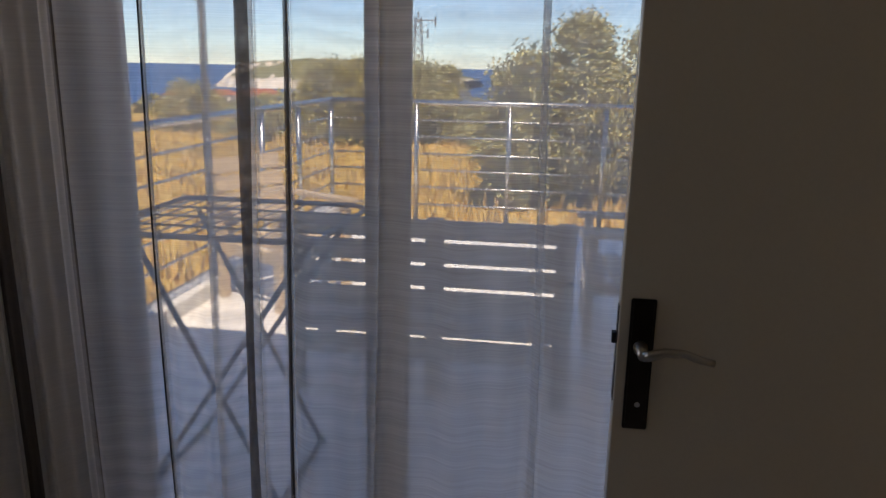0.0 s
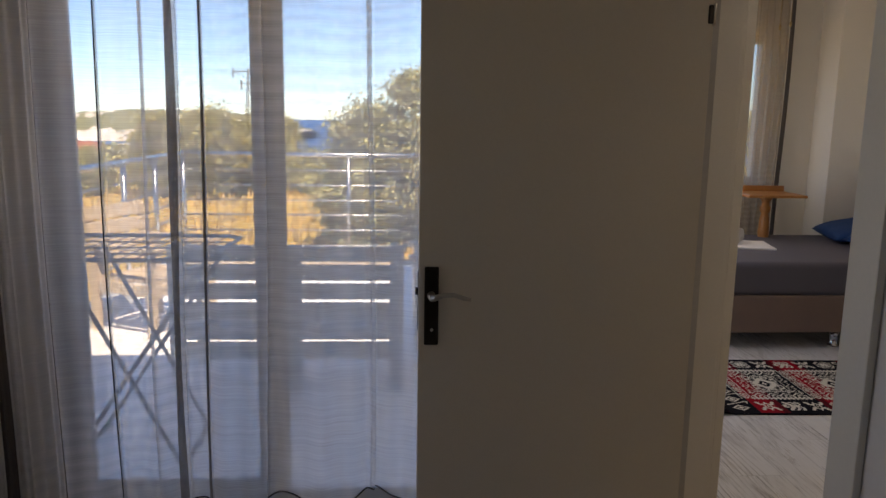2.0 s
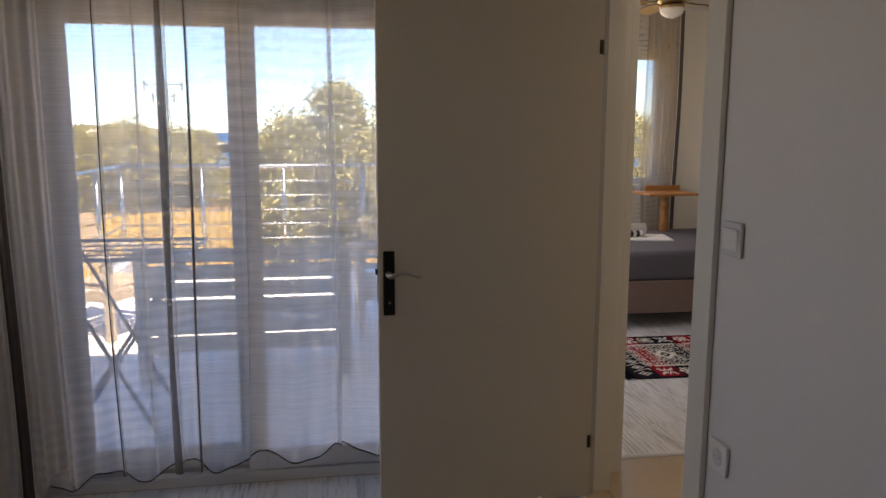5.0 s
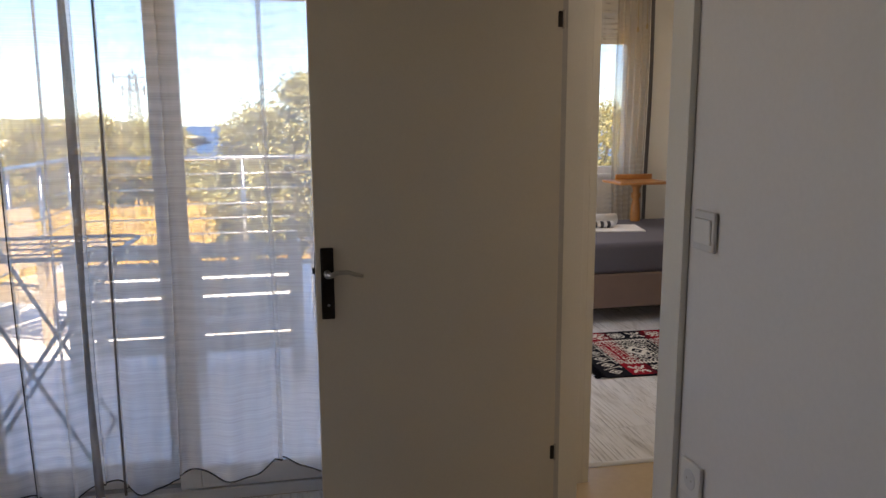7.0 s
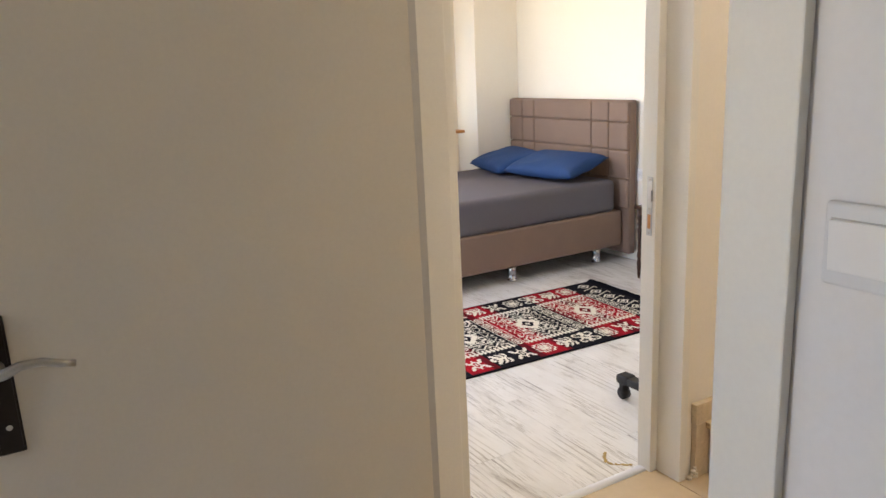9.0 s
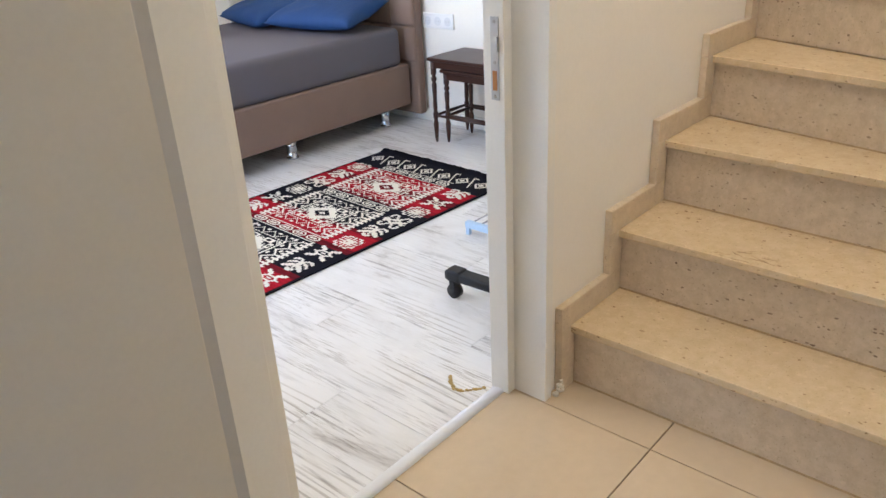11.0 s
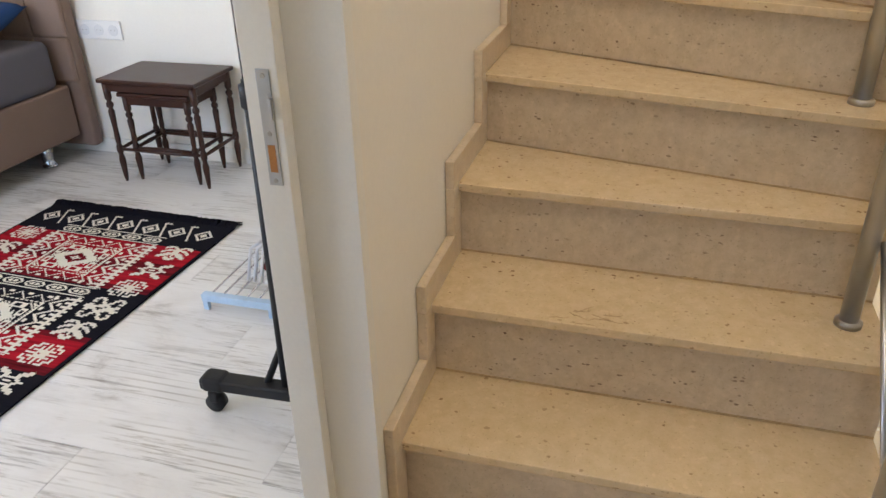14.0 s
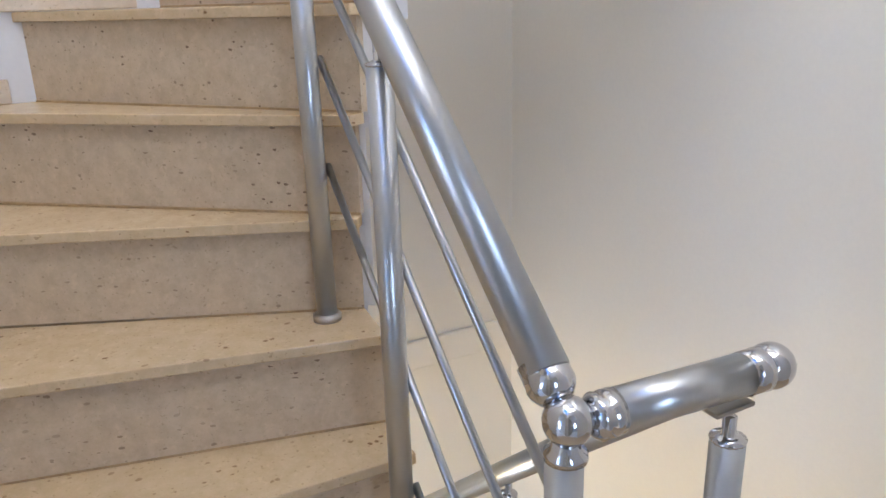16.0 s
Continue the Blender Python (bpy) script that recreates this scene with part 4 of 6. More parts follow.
def post(x, y, z0, z1, owner, r=0.019):
    p = part("post", tube([(x, y, z0 + 0.014), (x, y, z1)], r, 20), M["steel"], owner, smooth=True)
    part("foot_ring", lathe([(0, 0.027), (0.010, 0.027), (0.014, 0.022)], (x, y, z0), (0, 0, 1), 20), M["nickel"], p, smooth=True)
    part("cap", lathe([(0, r), (0.004, r + 0.001), (0.007, 0.012), (0.009, 0.008), (0.032, 0.008)], (x, y, z1 - 0.001), (0, 0, 1), 16), M["chrome"], p, smooth=True)
    return p


def handrail_z(x):
    return 0.926 + 0.92 * (x - 2.033)


NX = 2.033
post(NX, RY, 0.0, 0.875, rail, 0.0205)
post(2.454, RY, RISE * 2, 1.236, rail)
post(2.762, RY, RISE * 4, 1.52, rail)
hr = part("handrail", tube([(NX + 0.032, RY, handrail_z(NX + 0.032)), (2.86, RY, handrail_z(2.86))], 0.0250, 28), M["steel"], rail, smooth=True)
d = Vector((1, 0, 0.92)).normalized()
joint = part("ball_joint", ball((NX - 0.004, RY, 0.917), 0.0265, seg=28), M["chrome"], rail, "polished chrome ball joint", True)
part("collar", lathe([(0.022, 0.017), (0.028, 0.022), (0.034, 0.0255), (0.040, 0.0270), (0.046, 0.0262), (0.066, 0.0262)], (NX - 0.004, RY, 0.917), d, 24), M["chrome"], joint, smooth=True)
part("neck", lathe([(-0.044, 0.023), (-0.036, 0.023), (-0.03, 0.016), (-0.02, 0.014)], (NX - 0.002, RY, 0.917), (0, 0, 1), 20), M["chrome"], joint, smooth=True)
part("screw", ball(Vector((NX - 0.004, RY, 0.917)) + d * 0.055 + Vector((-0.02, 0.016, 0.012)), 0.0035, seg=8), M["nickel"], joint, smooth=True)
# the short level guard to the flight down
GZ, GE = 0.912, 0.926
part("guard_rail", tube([(NX - 0.006, RY - 0.05, GZ), (NX - 0.018, GE + 0.02, GZ)], 0.0245, 28), M["steel"], rail, smooth=True)
part("collar", lathe([(0.024, 0.016), (0.029, 0.0215), (0.035, 0.0260), (0.041, 0.021), (0.045, 0.0254), (0.058, 0.0254)], (NX - 0.004, RY, GZ), (-0.04, -1, 0), 24), M["chrome"], joint, smooth=True)
endb = part("end_ball", ball((NX - 0.020, GE - 0.018, GZ), 0.0275, seg=28), M["chrome"], rail, "polished chrome end ball", True)
part("collar", lathe([(0.010, 0.02), (0.018, 0.0262), (0.026, 0.0256), (0.044, 0.0254)], (NX - 0.020, GE - 0.018, GZ), (0.04, 1, 0), 24), M["chrome"], endb, smooth=True)
for a in ((NX - 0.012, RY - 0.052, GZ - 0.022), (NX - 0.03, GE + 0.022, GZ - 0.02)):
    part("screw", ball(a, 0.004, seg=8), M["nickel"], rail, smooth=True)
post(NX - 0.016, GE + 0.035, 0.0, 0.83, rail, 0.0205)
part("saddle", turned(box((-0.012, -0.03, 0), (0.012, 0.03, 0.006), 0.002), pose(NX - 0.016, GE + 0.04, 0.872)), M["nickel"], rail)
for drop, xe_ in ((0.188, 2.766), (0.376, 2.766), (0.562, 2.766), (0.75, 2.454)):
    x0 = NX + 0.01
    part("bar", tube([(x0, RY - 0.026, handrail_z(x0) - drop), (xe_ + 0.004, RY - 0.026, handrail_z(xe_ + 0.004) - drop)], 0.0068, 12), M["steel"], rail, smooth=True)
    for px in (2.454, 2.766):
        if px <= xe_:
            part("bracket", tube([(px, RY - 0.015, handrail_z(px) - drop - 0.012), (px, RY - 0.026, handrail_z(px) - drop)], 0.005, 8), M["nickel"], rail, smooth=True)
elbow = [(NX, RY - 0.026, 0.79), (NX, RY - 0.028, 0.725), (NX, RY - 0.034, 0.69), (NX, RY - 0.05, 0.662), (NX, RY - 0.075, 0.646), (NX - 0.003, RY - 0.10, 0.642), (NX - 0.016, GE + 0.030, 0.640)]
part("bar", tube(elbow, 0.0095, 14), M["steel"], rail, smooth=True)
part("sleeve", tube([(NX - 0.009, 1.02, 0.6415), (NX - 0.0158, GE + 0.036, 0.640)], 0.0112, 14), M["steel"], rail, smooth=True)
low = thing("stair_railing", (2.1, 0.85, 0), "stainless handrail descending along the flight down", "stair railing")


def low_z(x):
    return 0.690 - 0.88 * (x - 2.283)


part("handrail", tube([(2.16, 0.85, low_z(2.16)), (3.10, 0.85, low_z(3.10))], 0.0255, 20), M["steel"], low, smooth=True)
part("ball_joint", ball((3.12, 0.85, low_z(3.12)), 0.03), M["chrome"], low, smooth=True)
part("handrail", tube([(3.14, 0.86, low_z(3.12)), (3.14, 1.9, low_z(3.12) - 0.10)], 0.0255, 20), M["steel"], low, smooth=True)
for x in (2.65, 3.12):
    post(x, 0.85, low_z(x) - 0.95, low_z(x) - 0.06, low)
for drop in (0.36, 0.54, 0.70):
    part("bar", tube([(2.08, 0.872, low_z(2.08) - drop), (3.1, 0.872, low_z(3.1) - drop)], 0.0068, 10), M["steel"], low, smooth=True)

# ---- bedroom ----
bed = thing("bed", (2.76, 4.8, 0), "double bed with taupe upholstered base and dark grey sheet", "bed")
BX0, BX1, BY0, BY1 = 1.80, 3.785, 4.195, 5.395
base = part("base", box((BX0, BY0, 0.110), (BX1, BY1, 0.348), 0.014, 3), M["taupe"], bed)
part("mattress", box((BX0 + 0.01, BY0 + 0.006, 0.344), (BX1 - 0.045, BY1 - 0.006, 0.560), 0.045, 5), M["sheet"], bed, "mattress in a dark grey fitted sheet", True)
hbd = part("headboard", box((3.80, 4.14, 0.05), (3.862, 5.45, 1.070), 0.018, 3), M["taupe"], bed, "quilted taupe velour headboard")
cols = [4.142, 4.324, 4.494, 5.132, 5.281, 5.448]
rows_z = [0.36, 0.56, 0.747, 0.930, 1.066]
for i in range(len(cols) - 1):
    for j in range(len(rows_z) - 1):
        part("pad", box((3.779, cols[i] + 0.0015, rows_z[j] + 0.0015), (3.812, cols[i + 1] - 0.0015, rows_z[j + 1] - 0.0015), 0.017, 4), M["taupe"], hbd, smooth=True)
for x in (1.95, 2.941, 3.64):
    for y in (4.283, 5.34):
        leg = part("leg", lathe([(0, 0.034), (0.006, 0.034), (0.011, 0.028), (0.016, 0.025), (0.06, 0.0265), (0.112, 0.030)], (x, y, 0.0), (0, 0, 1), 20), M["chrome"], bed, "chrome bed leg", True)


def pillow(at, turn, label):
    t = thing("pillow", at, label, "pillow", "pillows on the bed")
    c = Matrix.Translation(at) @ pose(0, 0, 0, 0, -13, turn)
    part("case", turned(puff((-0.20, -0.31, 0), (0.20, 0.31, 0.125), 18, 24), c), M["blue"], t, smooth=True)


pillow((3.53, 5.12, 0.580), -14, "royal blue ribbed pillow on the grey sheet")
pillow((3.52, 4.55, 0.596), 8, "royal blue ribbed pillow overlapping its neighbour")

tw = thing("folded_towel", (2.55, 4.75, 0.56), "white terry towel folded flat on the bed", "towel")
part("cloth", turned(box((-0.24, -0.17, 0.0), (0.24, 0.17, 0.012), 0.005, 3), pose(2.50, 4.86, 0.5595, 0, 0, -12)), M["towel"], tw)
roll = thing("rolled_towel", (2.48, 4.95, 0.58), "white towel rolled up on the folded one", "towel")
spiral = bmesh.new()
pr = [(0.05 * math.cos(a) * (1 - a / 40), 0.05 * math.sin(a) * (1 - a / 40)) for a in (k * math.pi / 10 for k in range(60))]
ends = [[spiral.verts.new((2.22 + 0.36 * s, 4.93 + x, 0.623 + z)) for x, z in pr] for s in (0, 1)]
for k in range(len(pr) - 1):
    spiral.faces.new((ends[0][k], ends[0][k + 1], ends[1][k + 1], ends[1][k]))
sp = part("roll", spiral, M["towel"], roll, smooth=True)
sol = sp.modifiers.new("thick", "SOLIDIFY")
sol.thickness = 0.008
small = thing("rolled_towel", (2.42, 4.83, 0.58), "small striped towel rolled beside the white one", "towel")
for k in range(9):
    x0 = 2.28 + k * 0.027
    part("stripe", lathe([(0, 0.024), (0.002, 0.026), (0.025, 0.026), (0.027, 0.024)], (x0, 4.845, 0.598), (1, 0, 0), 18), M["towel_dark" if k % 2 else "towel"], small, smooth=True)

# little corner table beside the window
ct = thing("side_table", (2.95, 5.25, 0), "orange varnished pedestal side table beside the bed", "side table")
part("tabletop", box((2.685, 5.08, 0.872), (3.13, 5.45, 0.892), 0.005, 3), M["orange_wood"], ct)
part("gallery", box((2.80, 5.432, 0.8925), (3.13, 5.45, 0.935), 0.004), M["orange_wood"], ct)
part("pedestal", lathe([(0, 0.07), (0.03, 0.07), (0.06, 0.035), (0.30, 0.026), (0.42, 0.034), (0.60, 0.042), (0.70, 0.034), (0.74, 0.026), (0.755, 0.038), (0.79, 0.040), (0.80, 0.028), (0.83, 0.030), (0.872, 0.06)], (2.905, 5.26, 0.0), (0, 0, 1), 20), M["orange_wood"], ct, smooth=True)

# nest of tables


def nest_table(x0, x1, y0, y1, top, name, label):
    t = thing(name, ((x0 + x1) / 2, (y0 + y1) / 2, 0), label, "nesting table", "nest of tables")
    part("tabletop", box((x0 - 0.025, y0 - 0.025, top - 0.018), (x1 + 0.025, y1 + 0.025, top), 0.006, 3), M["dark_wood"], t)
    for a, b in (((x0 - 0.008, y0, top - 0.055), (x0 + 0.008, y1, top - 0.018)), ((x1 - 0.008, y0, top - 0.055), (x1 + 0.008, y1, top - 0.018)), ((x0, y0 - 0.008, top - 0.055), (x1, y0 + 0.008, top - 0.018)), ((x0, y1 - 0.008, top - 0.055), (x1, y1 + 0.008, top - 0.018))):
        part("apron", box(a, b, 0.002), M["dark_wood"], t)
    H = top - 0.02
    prof = [(0, 0.006), (0.03, 0.010), (0.10, 0.0145), (0.125, 0.009), (0.135, 0.014), (0.16, 0.014), (0.17, 0.009), (0.19, 0.012), (0.55 * H, 0.0105), (0.72 * H, 0.014), (0.75 * H, 0.008), (0.77 * H, 0.015), (0.80 * H, 0.015), (0.82 * H, 0.008), (0.85 * H, 0.015), (H, 0.015)]
    for x in (x0, x1):
        for y in (y0, y1):
            part("leg", lathe(prof, (x, y, 0.0), (0, 0, 1), 12), M["dark_wood"], t, smooth=True)
    for a, b in (((x0, y0), (x0, y1)), ((x1, y0), (x1, y1)), ((x0, y0), (x1, y0)), ((x0, y1), (x1, y1))):
        mid = ((a[0] + b[0]) / 2, (a[1] + b[1]) / 2, 0.147)
        part("stretcher", tube([(*a, 0.147), mid, (*b, 0.147)], [0.0065, 0.010, 0.0065], 8), M["dark_wood"], t, smooth=True)


nest_table(3.57, 3.835, 3.405, 3.815, 0.458, "nesting_table", "dark mahogany side table with turned legs by the wall")
nest_table(3.60, 3.80, 3.465, 3.755, 0.395, "nesting_table", "smaller dark mahogany table tucked under the larger")

# clothes rail on castors
cr = thing("clothes_rail", (2.30, 2.40, 0), "black rolling clothes rail with chrome upper pole", "clothes rail")
part("foot", turned(box((-0.024, -0.26, 0.062), (0.024, 0.26, 0.095), 0.008, 3), pose(2.306, 2.385, 0, 0, 0, 2)), M["black"], cr)
part("foot_cap", turned(box((-0.027, 0.195, 0.058), (0.027, 0.255, 0.101), 0.014, 4), pose(2.306, 2.385, 0, 0, 0, 2)), M["black"], cr)
part("pole", tube([(2.31, 2.415, 0.08), (2.31, 2.405, 0.86)], 0.0135, 14), M["black"], cr, smooth=True)
part("clamp", lathe([(0, 0.014), (0.004, 0.020), (0.05, 0.020), (0.055, 0.012)], (2.31, 2.405, 0.80), (0, 0, 1), 14), M["black"], cr, smooth=True)
part("upper_pole", tube([(2.31, 2.405, 0.85), (2.31, 2.405, 1.62)], 0.0105, 14), M["chrome"], cr, "chrome upper pole", True)
part("brace", tube([(2.31, 2.47, 0.09), (2.40, 2.41, 0.27)], 0.009, 10), M["black"], cr, smooth=True)
part("hanging_pole", tube([(2.31, 2.41, 1.60), (3.2, 2.43, 1.60)], 0.0105, 12), M["chrome"], cr, smooth=True)
part("pole", tube([(3.2, 2.43, 0.08), (3.2, 2.43, 1.62)], 0.0135, 14), M["black"], cr, smooth=True)
part("foot", box((3.176, 2.24, 0.062), (3.224, 2.66, 0.095), 0.008, 3), M["black"], cr)
for x, y in ((2.285, 2.608), (2.315, 2.20), (3.2, 2.62), (3.2, 2.27)):
    c = part("castor", tube([(x - 0.013, y, 0.025), (x + 0.013, y, 0.025)], 0.025, 18), M["black"], cr, smooth=True)
    part("fork", box((x - 0.017, y - 0.012, 0.03), (x + 0.017, y + 0.012, 0.064), 0.004), M["black"], c)

# low shoe shelf on the floor with shoes
sh = thing("shoe_rack", (2.95, 2.8, 0), "low wire shoe rack with pale blue ends", "shoe rack")
part("end_bar", box((2.70, 2.66, 0.03), (2.725, 2.905, 0.055), 0.003), M["pale_blue"], sh, "pale blue marbled end bar")
part("end_bar", box((3.30, 2.66, 0.03), (3.325, 2.905, 0.055), 0.003), M["pale_blue"], sh)
for k in range(6):
    y = 2.68 + k * 0.04
    part("wire", tube([(2.72, y, 0.05), (3.31, y, 0.05)], 0.003, 8), M["chrome"], sh, smooth=True)
for x in (2.71, 3.31):
    for y in (2.67, 2.895):
        part("foot", box((x - 0.008, y - 0.008, 0), (x + 0.008, y + 0.008, 0.031)), M["pale_blue"], sh)
shoe = thing("shoe", (2.90, 2.72, 0.055), "maroon canvas shoe with loose pale laces on the rack", "shoe")
part("upper", turned(puff((-0.13, -0.045, 0), (0.13, 0.045, 0.11), 12, 8, 0.4), pose(2.93, 2.70, 0.056)), M["maroon"], shoe, smooth=True)
part("sole", box((2.80, 2.655, 0.0535), (3.06, 2.745, 0.075), 0.01, 3), M["plastic"], shoe)
lace = bmesh.new()
for k in range(9):
    x, y = 2.80 + 0.012 * (k % 4), 2.735 + 0.011 * k / 2
    tube([(x + 0.05, y - 0.03, 0.19), (x + 0.02, y, 0.17), (x + 0.004, y + 0.006, 0.11), (x - 0.004, y + 0.01, 0.066)], 0.0055, 6, lace)
part("laces", lace, M["lace"], shoe, "bunched pale laces", True)

# ceiling fan with light
fan = thing("ceiling_fan", (2.46, 4.375, CEIL), "brass ceiling fan with wooden blades and opal light", "ceiling fan")
part("rod", tube([(2.46, 4.375, CEIL), (2.46, 4.375, 2.38)], 0.012, 12), M["brass"], fan, smooth=True)
part("canopy", lathe([(0, 0.06), (-0.03, 0.055), (-0.06, 0.02)], (2.46, 4.375, CEIL - 0.001), (0, 0, 1), 24), M["brass"], fan, smooth=True)
part("motor", lathe([(0, 0.03), (0.01, 0.10), (0.05, 0.115), (0.09, 0.10), (0.10, 0.03)], (2.46, 4.375, 2.28), (0, 0, 1), 28), M["brass"], fan, smooth=True)
part("bowl", lathe([(0, 0.004), (0.012, 0.045), (0.03, 0.072), (0.055, 0.085), (0.07, 0.087)], (2.46, 4.375, 2.185), (0, 0, 1), 28), M["opal"], fan, "opal glass light bowl", True)
part("light_ring", lathe([(0, 0.088), (0.02, 0.088), (0.025, 0.05)], (2.46, 4.375, 2.255), (0, 0, 1), 28), M["brass"], fan, smooth=True)
for k in range(5):
    a = radians(18 + 72 * k)
    b2 = turned(slab([(0.17, -0.05), (0.50, -0.068), (0.53, -0.04), (0.53, 0.04), (0.50, 0.068), (0.17, 0.05)], -0.004, 0.004, 0.002), pose(2.46, 4.375, 2.30, 0, 0, math.degrees(a)) @ pose(0, 0, 0, 11))
    bl_ = part("blade", b2, M["fan_wood"], fan)
    part("blade_arm", turned(box((0.09, -0.015, -0.004), (0.20, 0.015, 0.006), 0.003), pose(2.46, 4.375, 2.30, 0, 0, math.degrees(a))), M["brass"], bl_)
for dx, z in ((0.03, 2.02), (-0.035, 2.0)):
    ch = part("pull_chain", tube([(2.46 + dx, 4.33, 2.27), (2.46 + dx, 4.33, z)], 0.0016, 6), M["brass"], fan)
    part("pull_knob", lathe([(0, 0.003), (-0.012, 0.008), (-0.03, 0.006), (-0.035, 0.002)], (2.46 + dx, 4.33, z), (0, 0, 1), 10), M["brass"], ch, smooth=True)

# bedroom sheer curtain
path = []
x = 2.0
while x < 3.10:
    path.append((x, 5.60 + 0.022 * math.sin(x * 46) + 0.012 * math.sin(x * 19)))
    x += 0.012
cur = thing("bedroom_curtain", (2.6, 5.6, 0), "beige sheer bedroom curtain gathered beside the window", "curtain")
left_part = [(px, py) for px, py in path if px < 2.86]
right_part = []
for k in range(40):
    f = k / 39
    right_part.append((2.84 + 0.30 * f, 5.585 + 0.03 * math.sin(f * 34)))
part("cloth", sheet(right_part, 0.06, 2.44, 16, sway=0.03), M["bed_voile"], cur, smooth=True)
part("veil", sheet(left_part, 0.06, 2.44, 10, sway=0.01), M["thin_voile"], cur, "thin sheer veil", True)
part("border", sheet([(3.125, 5.56), (3.140, 5.552), (3.155, 5.56), (3.165, 5.57)], 0.06, 2.44, 16, sway=0.03), M["drape"], cur, "dark curtain border", True)
part("curtain_rod", tube([(1.6, 5.60, 2.46), (3.44, 5.60, 2.46)], 0.012, 10), M["pvc"], cur, smooth=True)

# ---- rug ----
RX0, RX1, RY0, RY1 = 1.775, 3.24, 3.12, 3.965
RCY = (RY0 + RY1) / 2
rug = thing("rug", (2.505, RCY, 0), "black and red kilim rug with cream woven motifs", "rug")
RT = 0.008
part("ground_weave", box((RX0, RY0, 0.0006), (RX1, RY1, RT), 0.003), M["rug_black"], rug)
bands = [(1.925, 2.04, "rug_red"), (2.04, 2.075, "rug_dark_red"), (2.295, 2.33, "rug_dark_red"), (2.33, 2.455, "rug_red"), (2.455, 2.48, "rug_dark_red"),
         (2.735, 2.765, "rug_dark_red"), (2.765, 2.86, "rug_red"), (2.86, 2.925, "rug_dark_red"), (2.925, 3.045, "rug_red")]
for x0, x1, k in bands:
    part("band", box((x0, RY0 + 0.012, RT - 0.001), (x1, RY1 - 0.012, RT + 0.0006)), M[k], rug)
MOTIFS = {
    "hooked_cross": ["..###.....###..", ".##.##...##.##.", ".#...#...#...#.", ".##..##.##..##.", "......###......", ".##..#####..##.", "########.#####.", "..#####...#####", ".#####.########", ".##..#####..##.", "......###......", ".##..##.##..##.", ".#...#...#...#.", ".##.##...##.##.", "..###.....###.."],
    "cross": ["##.........##", "####.....####", ".####...####.", "...##...##...", "...#######...", "..##.....##..", "###..###..###", "..##.....##..", "...#######...", "...##...##...", ".####...####.", "####.....####", "##.........##"],
    "rose": ["..###.#.###..", "..#...#...#..", "###.#.#.#.###", "#...#.#.#...#", "#.#########.#", "....#####....", "#######.#####", "....#####....", "#.#########.#", "#...#.#.#...#", "###.#.#.#.###", "..#...#...#..", "..###.#.###.."],
    "trefoil": [".....###.....", "....#####....", "##..##.##..##", "####..#..####", ".####.#.####.", "..#########..", "#..#######..#", "##...###...##", ".###.###.###.", "..#########..", "#....###....#", "###.##.##.###", ".####...####."],
    "lozenge": ["......#......", ".....###.....", "....##.##....", "...##...##...", "..##..#..##..", ".##..###..##.", "##..#####..##", ".##..###..##.", "..##..#..##..", "...##...##...", "....##.##....", ".....###.....", "......#......"],
    "link": ["..#########..", ".##.......##.", "##..##.##..##", "#..###.###..#", "##..##.##..##", ".##.......##.", "..#########.."],
}


def zigzag(k, period):
    return abs(k % period - period // 2) - period // 4


# the medallion: spines with crossbars, a hooked zigzag ring, toothed lines and a solid stepped diamond with an eye
gul = []
for i in range(-27, 28):
    line = ""
    for j in range(-36, 37):
        a, b = abs(i), abs(j)
        spine = b in (33, 34) or 30 <= b <= 36 and i % 4 < 2
        ring_y = abs(b - 25 - zigzag(i, 12)) <= 0 and a <= 25 or b - 25 - zigzag(i, 12) == 1 and a <= 25
        ring_x = b <= 23 and abs(a - 21 - zigzag(j, 12)) <= 0
        head = (i % 12 in (5, 6, 7) and b in (27, 28)) or (i % 12 in (0, 11, 1) and b in (21, 22)) or (j % 12 in (5, 6, 7) and a in (23, 24) and b <= 22)
        teeth = b == 19 and a <= 17 or b == 18 and a <= 17 and i % 2 == 0 or a == 17 and b <= 19 and j % 3 < 2
        q = a + 0.85 * b
        body = 6.5 <= q <= 12.5 + (2 if (a + 2 * b) % 5 < 2 else 0)
        eye = q <= 2.6 and not (a == 0 and b == 0)
        horn = 13 <= b <= 16 and 3 <= a <= 9 and not (b in (14, 15) and 5 <= a <= 7) or 10 <= a <= 14 and 4 <= b <= 12 and not (a in (11, 12, 13) and 6 <= b <= 9)
        corner = a + b > 27 and a <= 15 and b <= 17 and (a + b) % 3 < 2
        line += "#" if spine or ring_y or ring_x or head or teeth or body or eye or horn or corner else "."
    gul.append(line)
MOTIFS["gul"] = gul


def weave(cells, k, name="motif"):
    """Woven cells (x, y, size x, size y) as one raised piece."""
    bm = bmesh.new()
    for x, y, w, h in cells:
        q = [bm.verts.new(p) for p in ((x, y, RT + 0.0013), (x + w, y, RT + 0.0013), (x + w, y + h, RT + 0.0013), (x, y + h, RT + 0.0013))]
        bm.faces.new(q)
    part(name, bm, M[k], rug)


def motif(kind, cx, cy, w, h, k="rug_white", flip=False):
    rows = MOTIFS[kind]
    nx, ny = len(rows), len(rows[0])
    cells = []
    for i, row in enumerate(rows):
        j = 0
        while j < ny:
            n = 0
            while j + n < ny and row[j + n] == "#":
                n += 1
            if n:
                jj = ny - j - n if flip else j
                cells.append((cx - w / 2 + i * w / nx, cy - h / 2 + jj * h / ny, w / nx * 1.02, n * h / ny))
            j += max(1, n)
    weave(cells, k)


